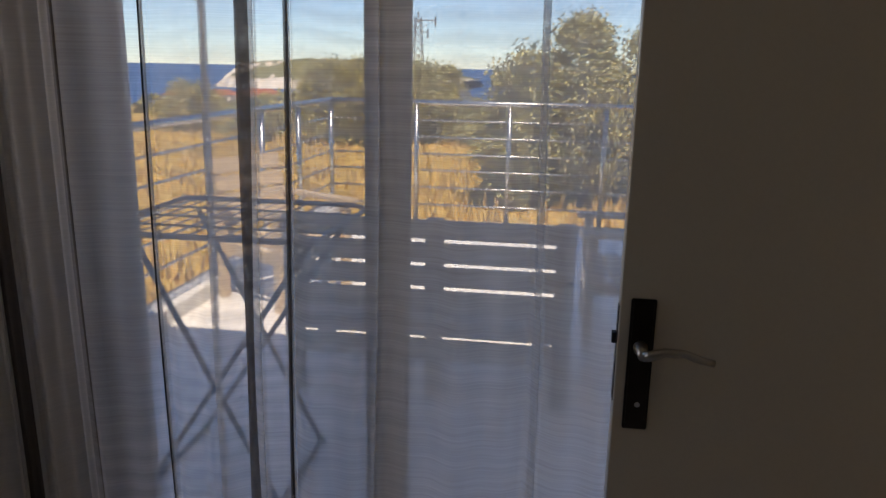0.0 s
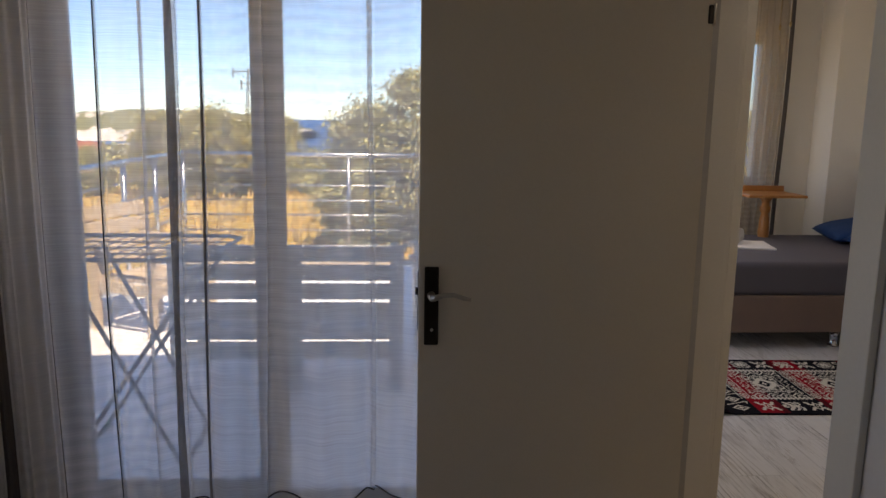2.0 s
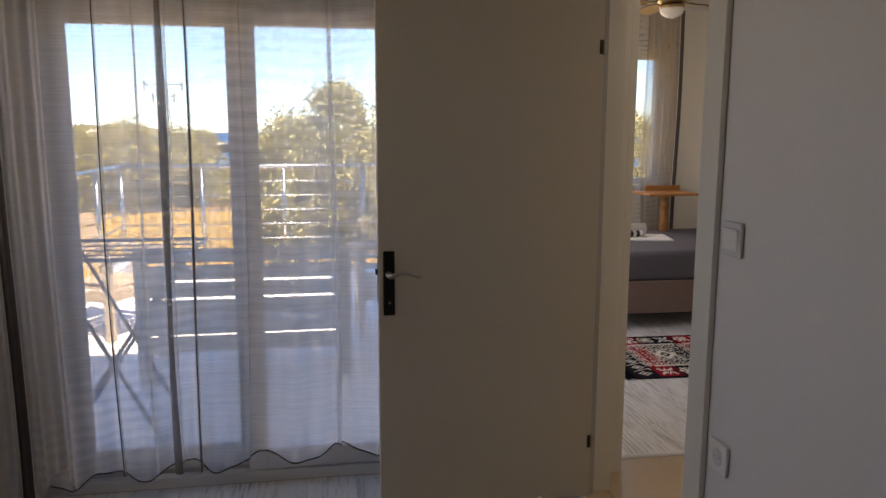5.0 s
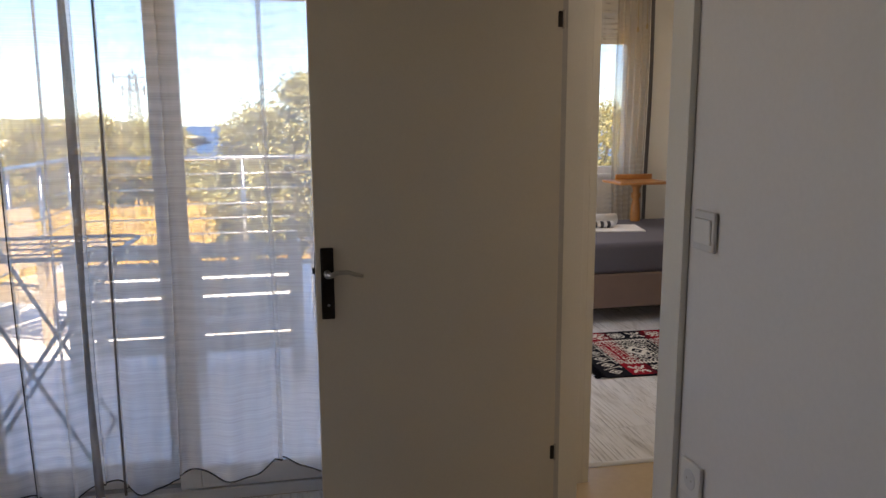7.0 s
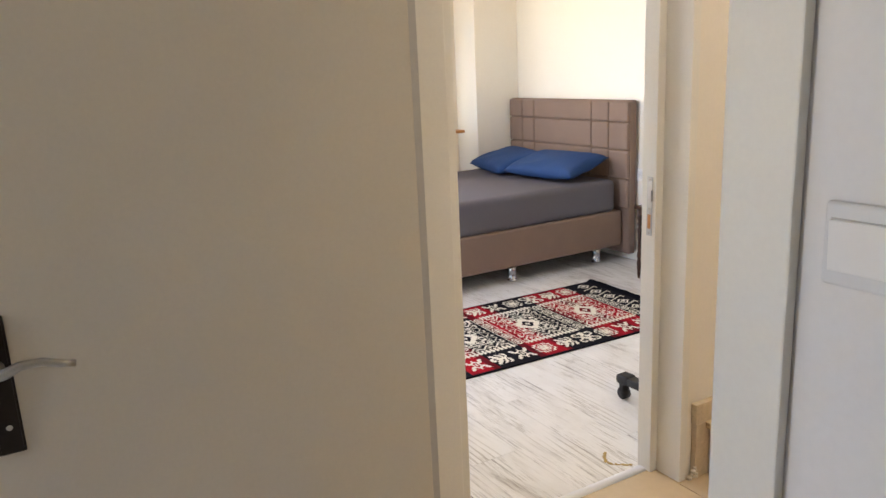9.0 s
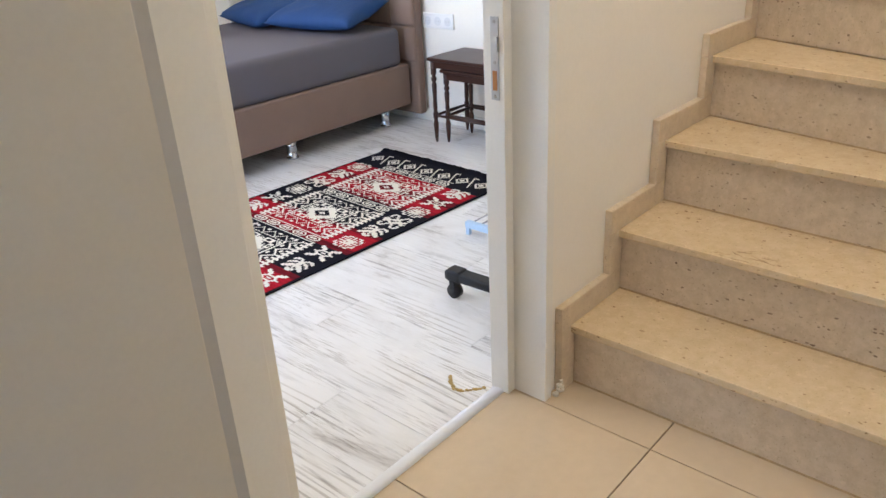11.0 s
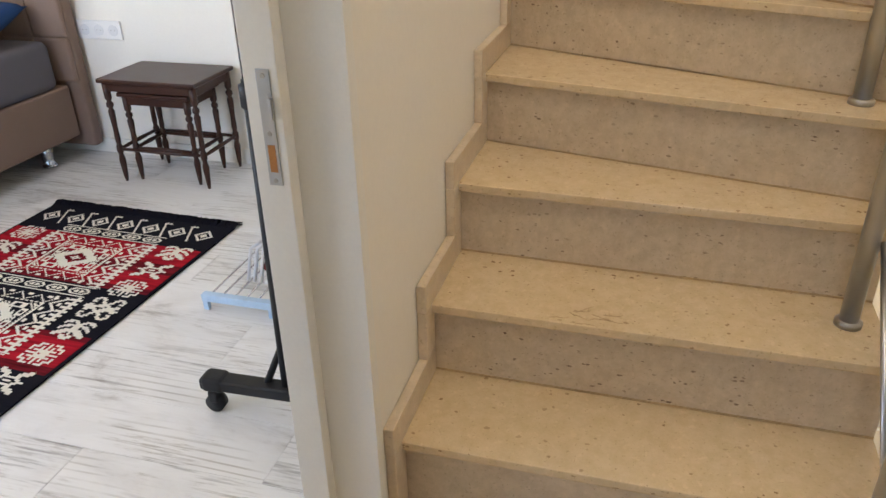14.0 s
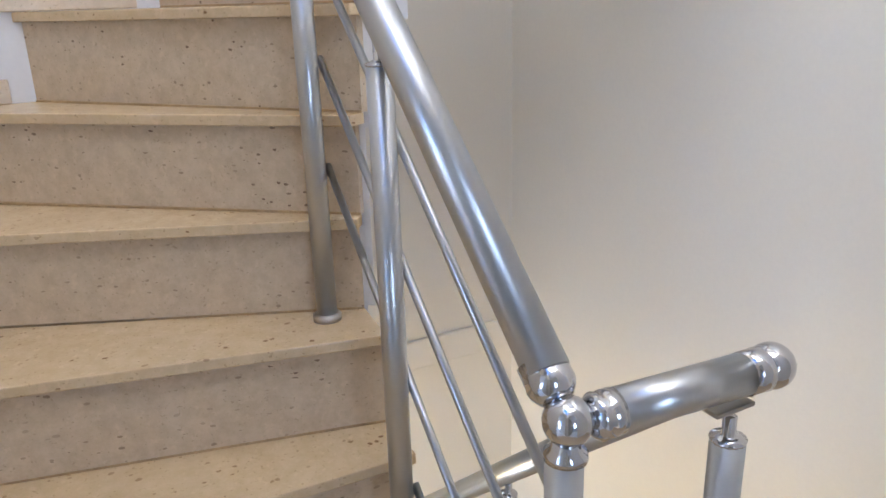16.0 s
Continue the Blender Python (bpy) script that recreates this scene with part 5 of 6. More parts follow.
SIDE_A = ("trefoil", "cross", "rose", "hooked_cross", "trefoil", "rose", "cross", "trefoil", "cross")
SIDE_B = ("rose", "trefoil", "hooked_cross", "rose", "cross", "trefoil", "cross", "rose", "hooked_cross")
for k in range(9):
    cx = 3.005 - 0.126 * k
    for kind, cy, turn_ in ((SIDE_A[k], RY0 + 0.098, False), (SIDE_B[k], RY1 - 0.098, True)):
        big = 1.2 if kind == "hooked_cross" else 1.0
        motif(kind, cx, cy, 0.098 * big, 0.112 * big, flip=turn_)
for cx in (2.885, 2.505, 2.125):
    motif("gul", cx, RCY, 0.315, 0.47)
for cx in (3.075, 2.695, 2.315, 1.935):
    weave([(cx - 0.030, RCY - 0.225, 0.005, 0.45), (cx + 0.025, RCY - 0.225, 0.005, 0.45)], "rug_white", "border_line")
    for k in range(5):
        motif("link", cx, RCY - 0.18 + k * 0.09, 0.036, 0.078)
for cx in (RX0 + 0.075, RX1 - 0.085):
    for k in range(7):
        y = RY0 + 0.075 + k * 0.116
        motif("lozenge", cx, y, 0.085, 0.078)
        if k < 6:
            weave([(cx - 0.055 + q * 0.0092, y + 0.037 + q * 0.0038, 0.0095, 0.008) for q in range(12)], "rug_white", "slanted_bar")
            weave([(cx + 0.052, y + 0.055 + q * 0.007, 0.006 + 0.006 * (q % 2), 0.0075) for q in range(5)], "rug_white", "tail")
for x0, s in ((RX0, -1), (RX1, 1)):
    fr = bmesh.new()
    for k in range(420):
        y = RY0 + (RY1 - RY0) * (k + random.random() * 0.8) / 420
        L = 0.04 + 0.03 * random.random()
        dy = 0.026 * (random.random() - 0.5)
        tube([(x0, y, 0.005), (x0 + s * L * 0.5, y + dy * 0.4, 0.008 + 0.014 * random.random()), (x0 + s * L, y + dy, 0.003)], [0.0034, 0.0032, 0.002], 4, fr, False)
    part("fringe", fr, M["rug_black"], rug, "black tasselled fringe")
rug.rotation_euler[2] = radians(-2.0)
resid = bmesh.new()
for k in range(26):
    f = k / 25
    ball((1.93 - 0.05 * math.sin(f * 3) + 0.01 * random.random(), 2.215 + 0.11 * f, 0.0012), 0.004 + 0.004 * random.random(), resid, 6, 0.25)
tagged(obj("glue_residue", resid, M["glue"]), "yellowed glue residue on the boards by the threshold", "stain", kind="stuff")

# ---- curtains of the room ----
FOLDS = [(-0.965, 0.014), (-0.782, 0.008), (-0.653, 0.006), (-0.566, 0.036), (-0.478, 0.008), (-0.30, 0.006), (0.032, 0.012), (0.22, 0.010)]
plan = []
x = -1.06
while x < 0.36:
    for fx, w in FOLDS:
        if abs(x - fx) < 0.006:
            plan += [(fx + w / 2, 2.112), (fx + w / 2 + 0.002, 2.120), (fx - w / 2, 2.126), (fx - w / 2 - 0.002, 2.132), (fx + w / 2, 2.137)]
            x = fx + w / 2
    plan.append((x, 2.122 + 0.016 * math.sin(x * 23 + 1.1) + 0.008 * math.sin(x * 61)))
    x += 0.012


def hem_wave(px):
    return 0.028 * math.sin(px * 21 + 0.6) + 0.006 * math.sin(px * 47) + 0.055 * max(0.0, min(1.0, (px + 1.05) * 1.1))


sheer = thing("sheer_curtain", (-0.35, 2.12, 0.09), "grey sheer voile curtain with dark hem before the balcony door", "curtain")
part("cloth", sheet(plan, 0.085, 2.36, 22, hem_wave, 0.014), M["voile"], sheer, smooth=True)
cord = [(px + 0.014 * math.sin((0.085 + hem_wave(px)) * 2.1 + px * 5), py + 0.007 * math.sin((0.085 + hem_wave(px)) * 1.7 + px * 9), 0.085 + hem_wave(px)) for px, py in plan]
part("hem", tube(cord, 0.0028, 5), M["hem"], sheer, "dark stitched hem")
# Dark cords drawn along two thin folds, where doubled cloth blocks the backlight.
for fx, w in ((-0.782, 0.0022), (-0.478, 0.0026)):
    part("seam", tube([(fx + 0.014 * math.sin(z * 2.1 + fx * 5) * (1 - (z - 0.1) / 2.26), 2.117, z) for z in (0.10 + 0.1 * k for k in range(23))], w, 5), M["hem"], sheer, "thin dark line along a fold")
# Dark strips laid over the folds; their colour stands in for backlight lost there.
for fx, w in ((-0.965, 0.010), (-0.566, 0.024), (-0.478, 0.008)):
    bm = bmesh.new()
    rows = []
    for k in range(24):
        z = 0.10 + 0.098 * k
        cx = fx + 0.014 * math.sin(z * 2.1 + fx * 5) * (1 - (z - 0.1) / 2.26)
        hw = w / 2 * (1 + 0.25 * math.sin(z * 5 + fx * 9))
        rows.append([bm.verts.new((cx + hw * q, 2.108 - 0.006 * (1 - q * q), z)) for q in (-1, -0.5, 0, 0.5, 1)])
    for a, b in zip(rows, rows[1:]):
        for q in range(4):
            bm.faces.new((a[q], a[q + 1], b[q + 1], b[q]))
    part("fold_shade", bm, M["fold_shade"], sheer, "dark strip painted for the shade of a fold", True)
heap = []
for k in range(70):
    f = k / 69
    heap.append((-1.09 + 0.15 * f, 2.07 + 0.022 * math.sin(f * 11) + 0.010 * math.sin(f * 26 + 1)))
part("gathered_edge", sheet(heap, 0.10, 2.36, 14, lambda px: 0.06 * math.sin(px * 30), 0.012), M["veil_grey"], sheer, smooth=True)
dr = thing("drape", (-1.2, 2.06, 0.05), "grey drape with a dark border gathered at the wall", "curtain")
dp = [(-1.243 + 0.118 * k / 50, 2.03 + 0.016 * math.sin(k * 0.21) + 0.006 * math.sin(k * 0.5) + 0.03 * k / 50) for k in range(51)]
part("cloth", sheet(dp, 0.06, 2.36, 12, lambda px: 0.03 * math.sin(px * 60), 0.012), M["veil_grey"], dr, smooth=True)
db = [(-1.125 + 0.038 * k / 10, 2.058 + 0.006 * math.sin(k * 0.9)) for k in range(11)]
part("border", sheet(db, 0.06, 2.36, 12, None, 0.012), M["drape"], dr, "dark brown border strip", True)
part("curtain_track", box((ROOM_W + 0.01, 2.04, 2.36), (ROOM_E - 0.06, 2.16, 2.385), 0.003), M["pvc"], dr)

# ---- terrace ----
structure("terrace_slab", box((-2.05, GLASS_Y + 0.16, -0.35), (ROOM_E, 7.30, -0.012)), M["grout"])
structure("terrace_kerb", box((-2.05, GLASS_Y + 0.2, -0.012), (-1.90, 7.33, 0.09), 0.006), M["exterior"])
structure("house_base", box((ROOM_W - 0.2, ROOM_S - 0.2, -2.8), (BED_E + 0.2, BED_N + 0.2, -1.8)), M["exterior"])

tr = thing("terrace_railing", (-0.8, 7.237, 0), "stainless terrace railing with horizontal bars", "railing")
RZ = [0.886, 0.739, 0.590, 0.445, 0.292, 0.135]
part("handrail", tube([(-1.962, 7.237, 1.038), (1.0, 7.237, 1.038)], 0.025, 16), M["steel"], tr, smooth=True)
part("handrail", tube([(-1.962, 2.5, 1.038), (-1.962, 7.237, 1.038)], 0.025, 16), M["steel"], tr, smooth=True)
part("corner_joint", ball((-1.962, 7.237, 1.038), 0.027), M["chrome"], tr, smooth=True)
for z in RZ:
    part("bar", tube([(-1.962, 7.237, z), (1.0, 7.237, z)], 0.008, 8), M["steel"], tr, smooth=True)
    part("bar", tube([(-1.962, 2.5, z), (-1.962, 7.237, z)], 0.008, 8), M["steel"], tr, smooth=True)
for px, py in [(-1.962, 7.237), (-1.180, 7.237), (-0.360, 7.237), (0.455, 7.237), (-1.962, 6.37), (-1.962, 5.62), (-1.962, 4.8), (-1.962, 3.95), (-1.962, 3.1)]:
    foot = 0.09 if px < -1.9 else -0.012
    p = part("post", tube([(px, py, foot - 0.004), (px, py, 1.02)], 0.02, 14), M["steel"], tr, smooth=True)
    part("foot_ring", lathe([(0, 0.035), (0.01, 0.03)], (px, py, foot), (0, 0, 1), 14), M["nickel"], p, smooth=True)

bn = thing("garden_bench", (-0.45, 3.8, 0), "grey-brown slatted wooden bench seen from behind", "bench")
for px in (-0.99, -0.40, 0.119):
    part("back_post", box((px - 0.036, 3.50, 0.0), (px + 0.036, 3.548, 0.766), 0.005), M["bench"], bn)
for z0, z1 in ((0.690, 0.766), (0.593, 0.674), (0.496, 0.577), (0.387, 0.479)):
    part("back_slat", box((-0.955, 3.482, z0), (0.084, 3.4995, z1), 0.004), M["bench"], bn)
part("back_rail", box((-0.955, 3.486, 0.284), (0.084, 3.4995, 0.333), 0.004), M["bench"], bn)
part("apron", box((-0.955, 3.486, 0.180), (0.084, 3.4995, 0.273), 0.004), M["bench"], bn)
for k in range(5):
    part("seat_slat", box((-1.04, 3.56 + k * 0.092, 0.300), (0.15, 3.64 + k * 0.092, 0.322), 0.003), M["bench"], bn)
part("front_apron", box((-1.0, 4.00, 0.235), (0.11, 4.02, 0.298), 0.003), M["bench"], bn)
for px in (-0.99, 0.119):
    part("front_leg", box((px - 0.027, 3.98, 0.0), (px + 0.027, 4.03, 0.52), 0.004), M["bench"], bn)
    part("armrest", box((px - 0.035, 3.50, 0.521), (px + 0.035, 4.06, 0.548), 0.006), M["bench"], bn)


def garden_chair(at, turn, wood, label, cushion=False):
    """A slatted armchair that faces -y before it is turned."""
    t = thing("garden_chair", at, label, "garden chair", "terrace seats")
    m = pose(*at, 0, 0, turn)
    q = lambda name, a, b, k=0.004: part(name, turned(box(a, b, k), m), M[wood], t)  # noqa: E731
    for sx in (-1, 1):
        q("leg", (sx * 0.26 - 0.025, -0.27, 0), (sx * 0.26 + 0.025, -0.22, 0.56))
        q("leg", (sx * 0.26 - 0.025, 0.22, 0), (sx * 0.26 + 0.025, 0.27, 0.56))
        q("armrest", (sx * 0.26 - 0.04, -0.31, 0.561), (sx * 0.26 + 0.04, 0.30, 0.585))
        q("side_rail", (sx * 0.26 - 0.012, -0.22, 0.27), (sx * 0.26 + 0.012, 0.22, 0.345))
        part("back_post", turned(box((sx * 0.22 - 0.022, 0, 0), (sx * 0.22 + 0.022, 0.03, 0.50), 0.003), m @ pose(0, 0.20, 0.32, -16)), M[wood], t)
    q("front_rail", (-0.235, -0.27, 0.27), (0.235, -0.245, 0.345))
    for k in range(5):
        q("seat_slat", (-0.235, -0.245 + k * 0.094, 0.346), (0.235, -0.165 + k * 0.094, 0.366))
    for k in range(4):
        part("back_slat", turned(box((-0.25, -0.013, 0.10 + k * 0.105), (0.25, -0.001, 0.19 + k * 0.105), 0.003), m @ pose(0, 0.20, 0.32, -16)), M[wood], t)
    if cushion:
        part("cushion", turned(puff((-0.22, -0.24, 0), (0.22, 0.22, 0.09), 12, 12, 0.25), m @ pose(0, 0, 0.367)), M["towel"], t, "white seat cushion", True)
    return t


garden_chair((-1.50, 4.78, 0), 62, "pine", "pale wooden slatted armchair in the sun")
garden_chair((0.50, 4.52, 0), -90, "bench", "grey wooden slatted armchair standing in the shade")

# drying rack
dk = thing("drying_rack", (-0.95, 2.95, 0), "grey folding clothes drying rack with green feet", "drying rack")
DZ = 0.85
top = [(-1.32, 2.66, DZ), (-0.66, 2.66, DZ), (-0.61, 2.70, DZ), (-0.60, 3.22, DZ), (-0.66, 3.28, DZ), (-1.32, 3.28, DZ)]
part("top_frame", tube(top + [top[0]], 0.009, 8), M["rack"], dk, smooth=True)
for k in range(12):
    px = -1.28 + k * 0.055
    part("wire", tube([(px, 2.66, DZ), (px, 3.28, DZ)], 0.0028, 6), M["rack"], dk)
for py in (2.82, 2.97, 3.12):
    part("cross_wire", tube([(-1.32, py, DZ - 0.004), (-0.60, py, DZ - 0.004)], 0.004, 6), M["rack"], dk)
for y in (2.64, 3.06):
    part("leg", tube([(-1.16, y, DZ), (-0.735, y, 0.012)], 0.009, 8), M["rack"], dk, smooth=True)
    part("leg", tube([(-0.62, y + 0.02, DZ), (-1.19, y + 0.02, 0.012)], 0.009, 8), M["rack"], dk, smooth=True)
for px in (-0.735, -1.19):
    part("foot_bar", tube([(px, 2.64, 0.012), (px, 3.08, 0.012)], 0.009, 8), M["rack"], dk, smooth=True)
    for y in (2.64, 3.07):
        part("foot_cap", ball((px, y, 0.014), 0.014, seg=10), M["green_plastic"], dk, "green plastic foot cap", True)

# ---- land, sea and sky's edge ----


def land_z(px, py):
    d = math.hypot(px, py)
    z = -2.35 if d < 45 else -2.35 - 0.029 * (d - 45)
    if d > 100:
        z = -3.95 - 0.0515 * (d - 100) if d < 290 else -13.73 - 0.05 * (min(d, 345) - 290)
    return z + 0.14 * noise.noise((px * 0.11, py * 0.11, 0)) + (0.9 * noise.noise((px * 0.013, py * 0.013, 3)) if d > 60 else 0)


bm = bmesh.new()
ys = [-60, -30, -10, 0] + [5 + k * 2.0 for k in range(24)] + [55 + k * 14 for k in range(34)] + [540]
xs = [-520 + k * 20 for k in range(22)] + [-80 + k * 5 for k in range(33)] + [100 + k * 20 for k in range(22)]
g = [[bm.verts.new((px, py, land_z(px, py))) for px in xs] for py in ys]
for a, b in zip(g, g[1:]):
    for i in range(len(xs) - 1):
        bm.faces.new((a[i], a[i + 1], b[i + 1], b[i]))
structure("ground", bm, M["ground"], True)
bm = bmesh.new()
bm.faces.new([bm.verts.new(p) for p in ((-4500, -60, -15.2), (4500, -60, -15.2), (4500, 4850, -15.2), (-4500, 4850, -15.2))])
structure("sea_water", bm, M["sea"])

bm = bmesh.new()
g = []
for j in range(34):
    row = []
    for i in range(110):
        u, v = i / 109, j / 33
        px, py = -236 + 170 * u, 488 + 190 * v
        crest = 16.0 + 4.6 * math.sin(math.pi * min(1, u * 1.25)) - 9.0 * max(0.0, u - 0.72) / 0.28
        prof = min(1.0, u * 26) ** 0.5
        gully = 10 * noise.noise((px * 0.045, 0.3, 5)) + 4 * noise.noise((px * 0.16, 0.0, 7))
        rise = min(1.0, max(0.0, v * 5.0)) ** 0.5 * min(1, (1 - v) * 3)
        ledge = 0.07 * math.sin(rise * 15 + 2.0 * noise.noise((px * 0.03, 1, 1)))
        h = crest * prof * max(0.0, rise + ledge * rise * (1 - rise)) * (0.96 + 0.08 * noise.noise((px * 0.03, py * 0.03, 1))) + 1.6 * rise * prof * noise.noise((px * 0.1, py * 0.1, 2))
        row.append(bm.verts.new((px, py + gully, -15.6 + h)))
    g.append(row)
for a, b in zip(g, g[1:]):
    for i in range(len(a) - 1):
        bm.faces.new((a[i], a[i + 1], b[i + 1], b[i]))
tagged(structure("headland", bm, M["cliff"], False), "pale limestone headland with dark scrub across the bay", "headland")


def village_house(px, py, w, d, h, roof):
    z = land_z(px, py) - 0.4
    t = thing("house", (px, py, z), "distant white village house" + (" with a red tiled roof" if roof else " with a flat roof"), "house", "village houses")
    part("wall", box((px - w / 2, py - d / 2, z), (px + w / 2, py + d / 2, z + h)), M["exterior"], t)
    if roof:
        bm = bmesh.new()
        v = [bm.verts.new(p) for p in ((px - w * .55, py - d * .55, z + h), (px + w * .55, py - d * .55, z + h), (px + w * .55, py + d * .55, z + h), (px - w * .55, py + d * .55, z + h), (px - w * .3, py, z + h + 1.7), (px + w * .3, py, z + h + 1.7))]
        for f in ((0, 1, 5, 4), (1, 2, 5), (2, 3, 4, 5), (3, 0, 4), (3, 2, 1, 0)):
            bm.faces.new([v[i] for i in f])
        part("roof", bm, M["roof"], t)
    else:
        part("roof", box((px - w * .52, py - d * .52, z + h), (px + w * .52, py + d * .52, z + h + 0.35)), M["exterior"], t)
    for k in range(3):
        wx = px - w * 0.32 + k * w * 0.32
        part("window", box((wx - 0.5, py - d / 2 - 0.04, z + h * 0.45), (wx + 0.5, py - d / 2 - 0.01, z + h * 0.8)), M["dark_pane"], t)


for px, py, w, h, roof in ((-108, 268, 12, 4.5, True), (-94, 276, 9, 5.0, False), (-121, 262, 10, 4.0, True), (-84, 262, 7, 3.6, False), (-135, 272, 12, 4.2, False), (-100, 240, 8, 3.4, True), (-150, 286, 10, 4, True)):
    village_house(px, py, w, 8, h, roof)

# lattice pylon
py_ = thing("pylon", (-28, 150, land_z(-28, 150)), "grey steel lattice power pylon with crossarms", "pylon")
PZ0, PZ1 = land_z(-28, 150), 10.4


def lattice(z):
    f = (z - PZ0) / (PZ1 - PZ0)
    return 1.35 * (1 - f) + 0.55 * f


for sx in (-1, 1):
    for sy in (-1, 1):
        part("leg", tube([(-28 + sx * lattice(PZ0), 150 + sy * lattice(PZ0), PZ0), (-28 + sx * lattice(PZ1), 150 + sy * lattice(PZ1), PZ1)], 0.09, 5), M["galv"], py_)
nz = 13
for k in range(nz):
    z0, z1 = PZ0 + (PZ1 - PZ0) * k / nz, PZ0 + (PZ1 - PZ0) * (k + 1) / nz
    a, b = lattice(z0), lattice(z1)
    for sy in (-1, 1):
        part("brace", tube([(-28 - a, 150 + sy * a, z0), (-28 + b, 150 + sy * b, z1)], 0.05, 4), M["galv"], py_)
        part("brace", tube([(-28 + a, 150 + sy * a, z0), (-28 - b, 150 + sy * b, z1)], 0.05, 4), M["galv"], py_)
for z, w in ((9.6, 3.4), (7.4, 1.9)):
    arm = part("crossarm", tube([(-28 - w, 150, z + 0.3), (-28 + w, 150, z + 0.3)], 0.10, 5), M["galv"], py_)
    for s in (-1, 1):
        part("strut", tube([(-28 + s * w, 150, z + 0.3), (-28 + s * 0.6, 150, z - 1.2 if z > 9 else z + 0.3)], 0.07, 4), M["galv"], arm)
        part("insulator", tube([(-28 + s * w, 150, z + 0.3), (-28 + s * w, 150, z + 0.9), (-28 + s * w, 150, z - 0.9)], 0.16, 6), M["galv"], arm)
part("insulator", tube([(-28, 150, PZ1), (-28, 150, PZ1 + 1.0)], 0.16, 6), M["galv"], py_)

pole = thing("utility_pole", (-24.5, 51, land_z(-24.5, 51)), "thin grey roadside lamp pole in the dry field", "pole")
part("shaft", tube([(-24.5, 51, land_z(-24.5, 51) - 0.2), (-24.5, 51, 5.4)], [0.11, 0.06], 8), M["galv"], pole, smooth=True)
part("arm", tube([(-24.5, 51, 5.3), (-25.3, 51, 5.5)], 0.05, 6), M["galv"], pole)
part("lamp_head", box((-25.8, 50.85, 5.44), (-25.2, 51.15, 5.56), 0.03), M["galv"], pole)


def tree(px, py, height, radius, seed, leaf, label, name="tree", clumps=120, per=60, size=0.11, trunk=True):
    """Trunk, limbs and a crown of many small leaves in clumps with gaps between."""
    rnd = random.Random(seed)
    z0 = land_z(px, py) - 0.1
    t = thing(name, (px, py, z0), label, name, "trees and shrubs in the field")
    tips = []
    low, mid = height * 0.22, height * 0.50
    for k in range(clumps):
        u = rnd.uniform(0, 2 * math.pi)
        cz = rnd.uniform(-0.96, 1)
        rr = math.sqrt(max(0, 1 - abs(cz) ** (2.6 if cz < 0 else 1.7))) * (0.35 + 0.68 * rnd.random() ** 0.5)
        lump = 0.78 + 0.5 * noise.noise((math.cos(u) * 1.4 + seed, math.sin(u) * 1.4, cz * 2.1))
        tips.append(Vector((px + radius * rr * lump * math.cos(u), py + radius * rr * lump * math.sin(u), z0 + mid + height * 0.5 * cz * (lump * 0.35 + 0.65))))
    if trunk:
        bm = tube([(px, py, z0), (px + 0.1, py, z0 + low * 0.5), (px - 0.05, py + 0.05, z0 + low)], [height * 0.045, height * 0.032, height * 0.028], 8)
        part("trunk", bm, M["bark"], t, smooth=True)
        for k in range(0, min(len(tips), 14)):
            e = tips[k]
            m_ = Vector((px, py, z0 + low)).lerp(e, 0.5) + Vector((0, 0, 0.12))
            part("limb", tube([(px - 0.05, py + 0.05, z0 + low * 0.95), m_, e], [height * 0.018, height * 0.011, height * 0.004], 6), M["bark"], t, smooth=True)
    verts, faces = [], []
    for c in tips:
        cr_ = radius * rnd.uniform(0.13, 0.24)
        for _ in range(per):
            o = Vector((rnd.gauss(0, 1), rnd.gauss(0, 1), rnd.gauss(0, 0.75))) * cr_ * 0.6
            n = Vector((rnd.gauss(0, 1), rnd.gauss(0, 1), rnd.gauss(0, 1) + 0.5)).normalized()
            a = n.orthogonal().normalized() * size * rnd.uniform(0.6, 1.3)
            b = n.cross(a).normalized() * size * 0.45
            p, k = c + o, len(verts)
            verts += [p - a, p + b, p + a, p - b]
            faces.append((k, k + 1, k + 2, k + 3))
    me = bpy.data.meshes.new("crown")
    me.from_pydata([tuple(v) for v in verts], [], faces)
    me.materials.append(leaf)
    ob = new("crown", me)
    ob.parent = t
    ob.matrix_parent_inverse = Matrix.Translation(-t.location)
    return t


GREEN, GREY = "leafy green tree reaching to the ground in the dry field", "grey-green olive tree beyond the terrace"
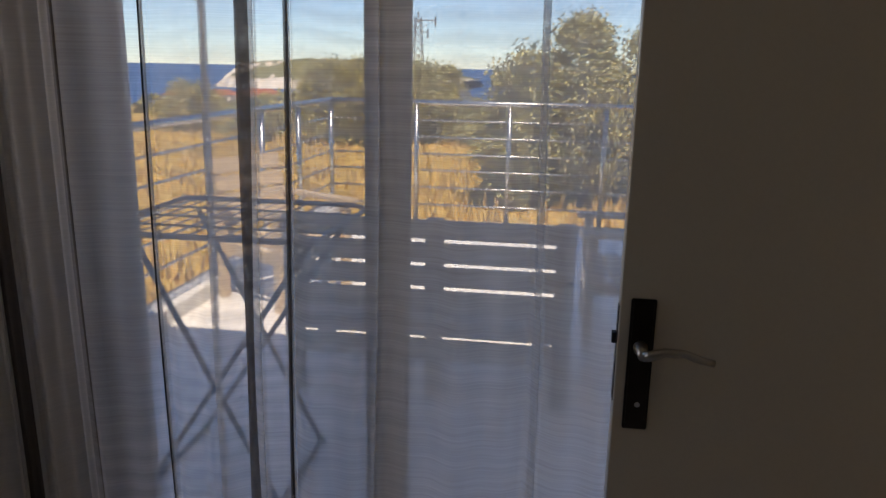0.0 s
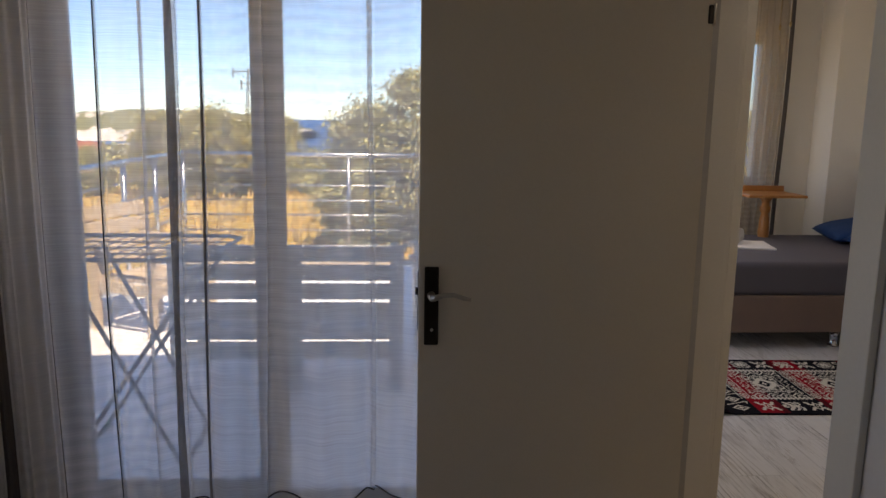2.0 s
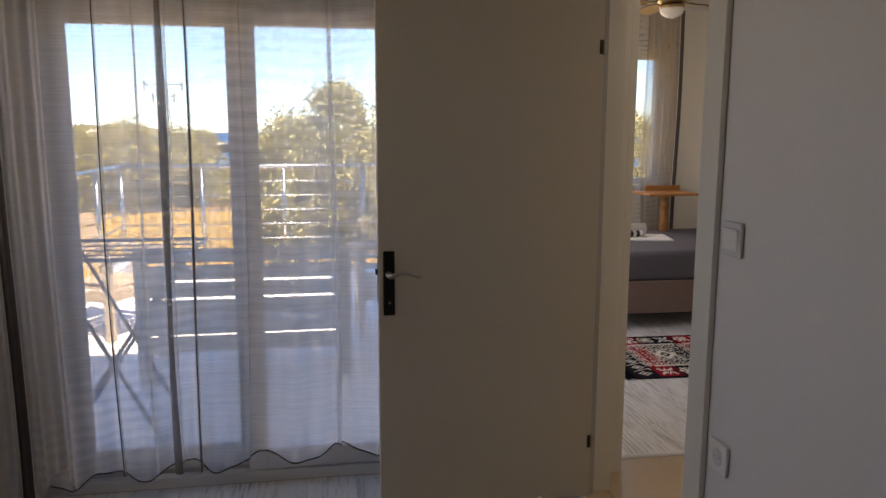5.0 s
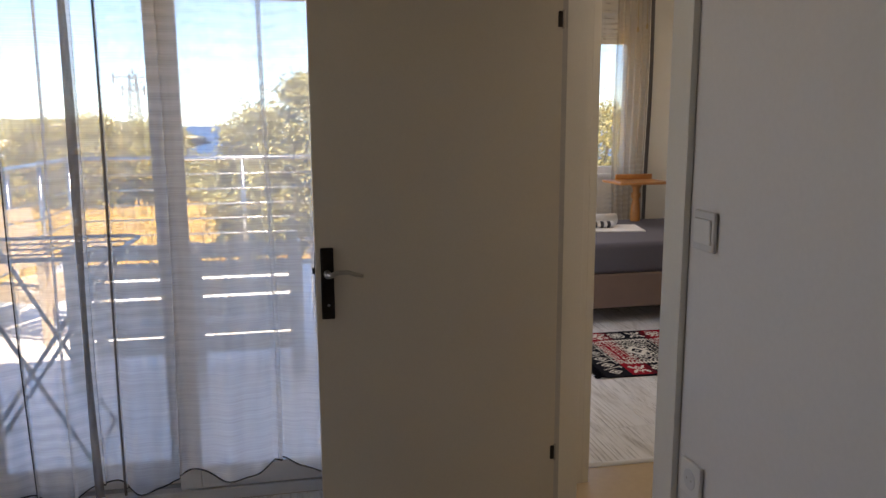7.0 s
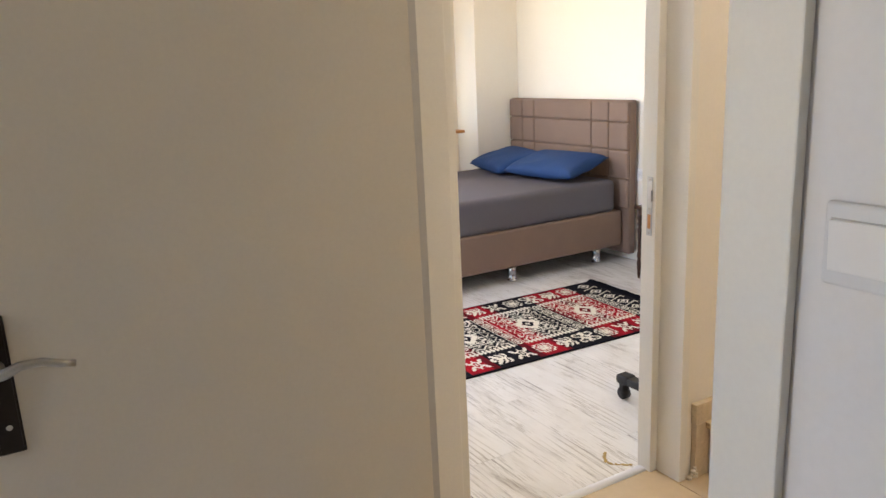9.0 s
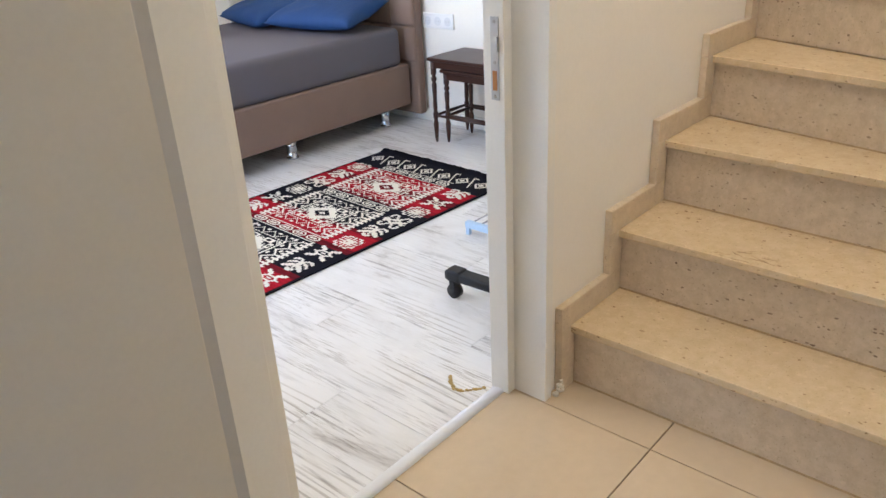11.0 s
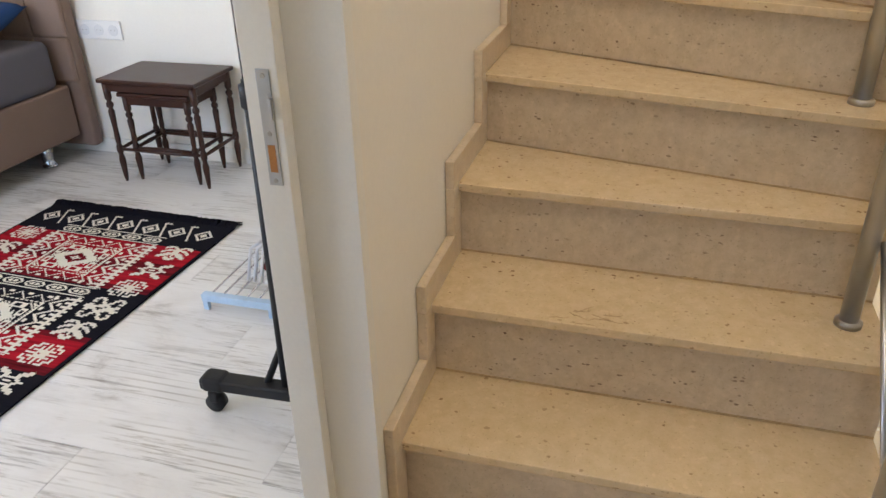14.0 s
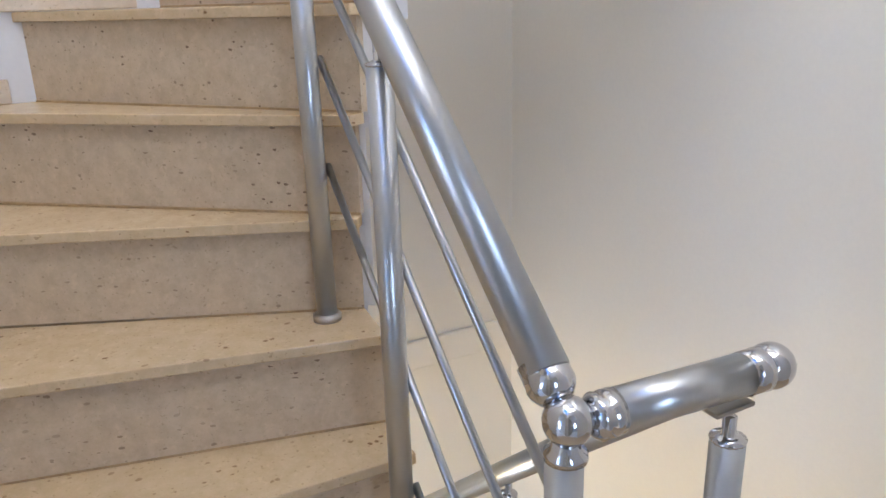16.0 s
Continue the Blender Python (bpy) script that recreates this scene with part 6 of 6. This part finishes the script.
for px, py, h, r, seed, leaf, label, n in (
        (-10.7, 36.0, 3.9, 2.4, 3, "pine_leaf", GREEN, 150), (-8.4, 35.5, 4.2, 2.2, 31, "pine_leaf", GREEN, 150), (-6.7, 37.0, 4.0, 2.1, 33, "olive", GREEN, 130),
        (-6.0, 41.0, 3.9, 1.6, 35, "pine_leaf", GREEN, 110), (-3.9, 38.0, 2.1, 1.9, 36, "olive", GREEN, 90),
        (0.62, 21.6, 5.2, 1.7, 8, "olive", "tall " + GREY, 190), (-0.75, 21.3, 4.2, 1.75, 15, "olive", "lower " + GREY, 170), (2.4, 22.5, 4.8, 2.0, 21, "olive", GREY, 150),
        (-20.0, 40.0, 2.7, 2.3, 37, "pine_leaf", GREEN, 110), (-14.6, 36.0, 2.1, 1.9, 39, "olive", GREEN, 90),
        (11.5, 26.0, 4.6, 2.6, 41, "olive", "grey-green olive tree beside the house", 120), (9.0, 31.0, 4.2, 2.4, 43, "pine_leaf", "leafy green tree beside the house", 110)):
    tree(px, py, h, r, seed, M[leaf], label, clumps=n, per=110, size=0.07)
rs = random.Random(5)
for k in range(22):
    d, az = rs.uniform(38, 130), radians(rs.uniform(-30, 10))
    s = rs.uniform(0.9, 2.0) * (1 + d / 140)
    tree(d * math.sin(az), d * math.cos(az), s, s * 0.95, 50 + k, M[("olive", "pine_leaf")[k % 2]], "low green shrub in the dry field", "shrub", 34, 26, 0.10 + d * 0.0022, False)
# tufts of dry grass
verts, faces = [], []
for k in range(9000):
    d, az = 9 + 50 * rs.random() ** 1.4, radians(rs.uniform(-36, 16))
    px, py = d * math.sin(az), d * math.cos(az)
    z = land_z(px, py)
    h, a = rs.uniform(0.15, 0.5), rs.uniform(0, math.pi)
    w = 0.05 + 0.07 * rs.random()
    i = len(verts)
    verts += [(px - w * math.cos(a), py - w * math.sin(a), z), (px + w * math.cos(a), py + w * math.sin(a), z), (px + 0.2 * (rs.random() - 0.5), py, z + h)]
    faces.append((i, i + 1, i + 2))
me = bpy.data.meshes.new("dry_grass")
me.from_pydata(verts, [], faces)
me.materials.append(M["straw"])
tagged(new("dry_grass", me), "dry golden grass tufts over the field", "grass", kind="stuff")

# ---- floors: boards and tiles as pieces ----


def shared(size, name, material, bevel):
    bm = box((-size[0] / 2, -size[1] / 2, -size[2]), (size[0] / 2, size[1] / 2, 0), bevel, 1)
    me = bpy.data.meshes.new(name)
    bm.to_mesh(me)
    bm.free()
    me.materials.append(material)
    return me


def piece(name, me, owner, x, y, z):
    ob = new(name, me)
    ob.location = (x, y, z)
    ob.parent = owner
    return ob


floor_room = structure("floor", box((ROOM_W, ROOM_S, -0.2), (0.96, GLASS_Y - 0.045, -0.009)), M["gap"])
floor_bed = structure("floor_bedroom", box((ROOM_E, BED_Y2 - 0.005, -0.2), (BED_E, BED_N, -0.009)), M["gap"])
PW, PL = 0.193, 1.29


def boards(owner, x0, x1, y0, y1):
    full = {}
    x, k = x0, 0
    while x < x1 - 0.01:
        w = min(PW, x1 - x)
        y = y0 - PL * ((k * 0.37) % 1.0)
        while y < y1 - 0.01:
            a, b = max(y, y0), min(y + PL, y1)
            if b - a > 0.02:
                key = (round(w, 3), round(b - a, 3))
                if key not in full:
                    full[key] = shared((w - 0.0008, b - a - 0.0008, 0.009), "plank", M["laminate"], 0.0006)
                piece("plank", full[key], owner, x + w / 2, (a + b) / 2, 0.0)
            y += PL
        x += w
        k += 1


boards(floor_room, ROOM_W, 0.955, ROOM_S, GLASS_Y - 0.045)
boards(floor_bed, LAND_W + 0.02, BED_E, 2.182, BED_N)
floor_land = structure("floor_landing", box((0.96, WELL_S, -0.25), (2.13, BED_Y2 - 0.006, -0.009)), M["grout"])
tiles = {}
xe = [0.962, 1.082, 1.532, 1.982, 2.113]
ye = [WELL_S, 0.40, 0.85, 1.30, 1.745, 2.172]
for i in range(len(xe) - 1):
    for j in range(len(ye) - 1):
        w, h = xe[i + 1] - xe[i], ye[j + 1] - ye[j]
        me = shared((w - 0.003, h - 0.003, 0.009), "tile", M["tile"], 0.001)
        piece("tile", me, floor_land, xe[i] + w / 2, ye[j] + h / 2, 0.0)
floor_terr = structure("terrace_floor", box((-1.90, GLASS_Y + 0.16, -0.012), (ROOM_E, 7.18, -0.008)), M["grout"])
me = shared((0.447, 0.447, 0.012), "tile", M["terrace"], 0.0015)
for i in range(7):
    for j in range(11):
        x, y = -1.675 + 0.45 * i, GLASS_Y + 0.16 + 0.225 + 0.45 * j
        if x + 0.22 < ROOM_E + 0.1 and y < 7.0:
            piece("tile", me, floor_terr, min(x, ROOM_E - 0.226), y, 0.004)
# baseboards
structure("baseboard", box((ROOM_W, ROOM_S, 0.0), (ROOM_W + 0.012, GLASS_Y - 0.05, 0.075), 0.003), M["laminate"])
structure("baseboard_bedroom", box((BED_E - 0.012, BED_Y2 + 0.002, 0.0), (BED_E, 5.46, 0.07), 0.003), M["frame"])
structure("baseboard_east", box((ROOM_E - 0.012, ROOM_S, 0.0), (ROOM_E, OPEN_A - 0.098, 0.075), 0.003), M["laminate"])
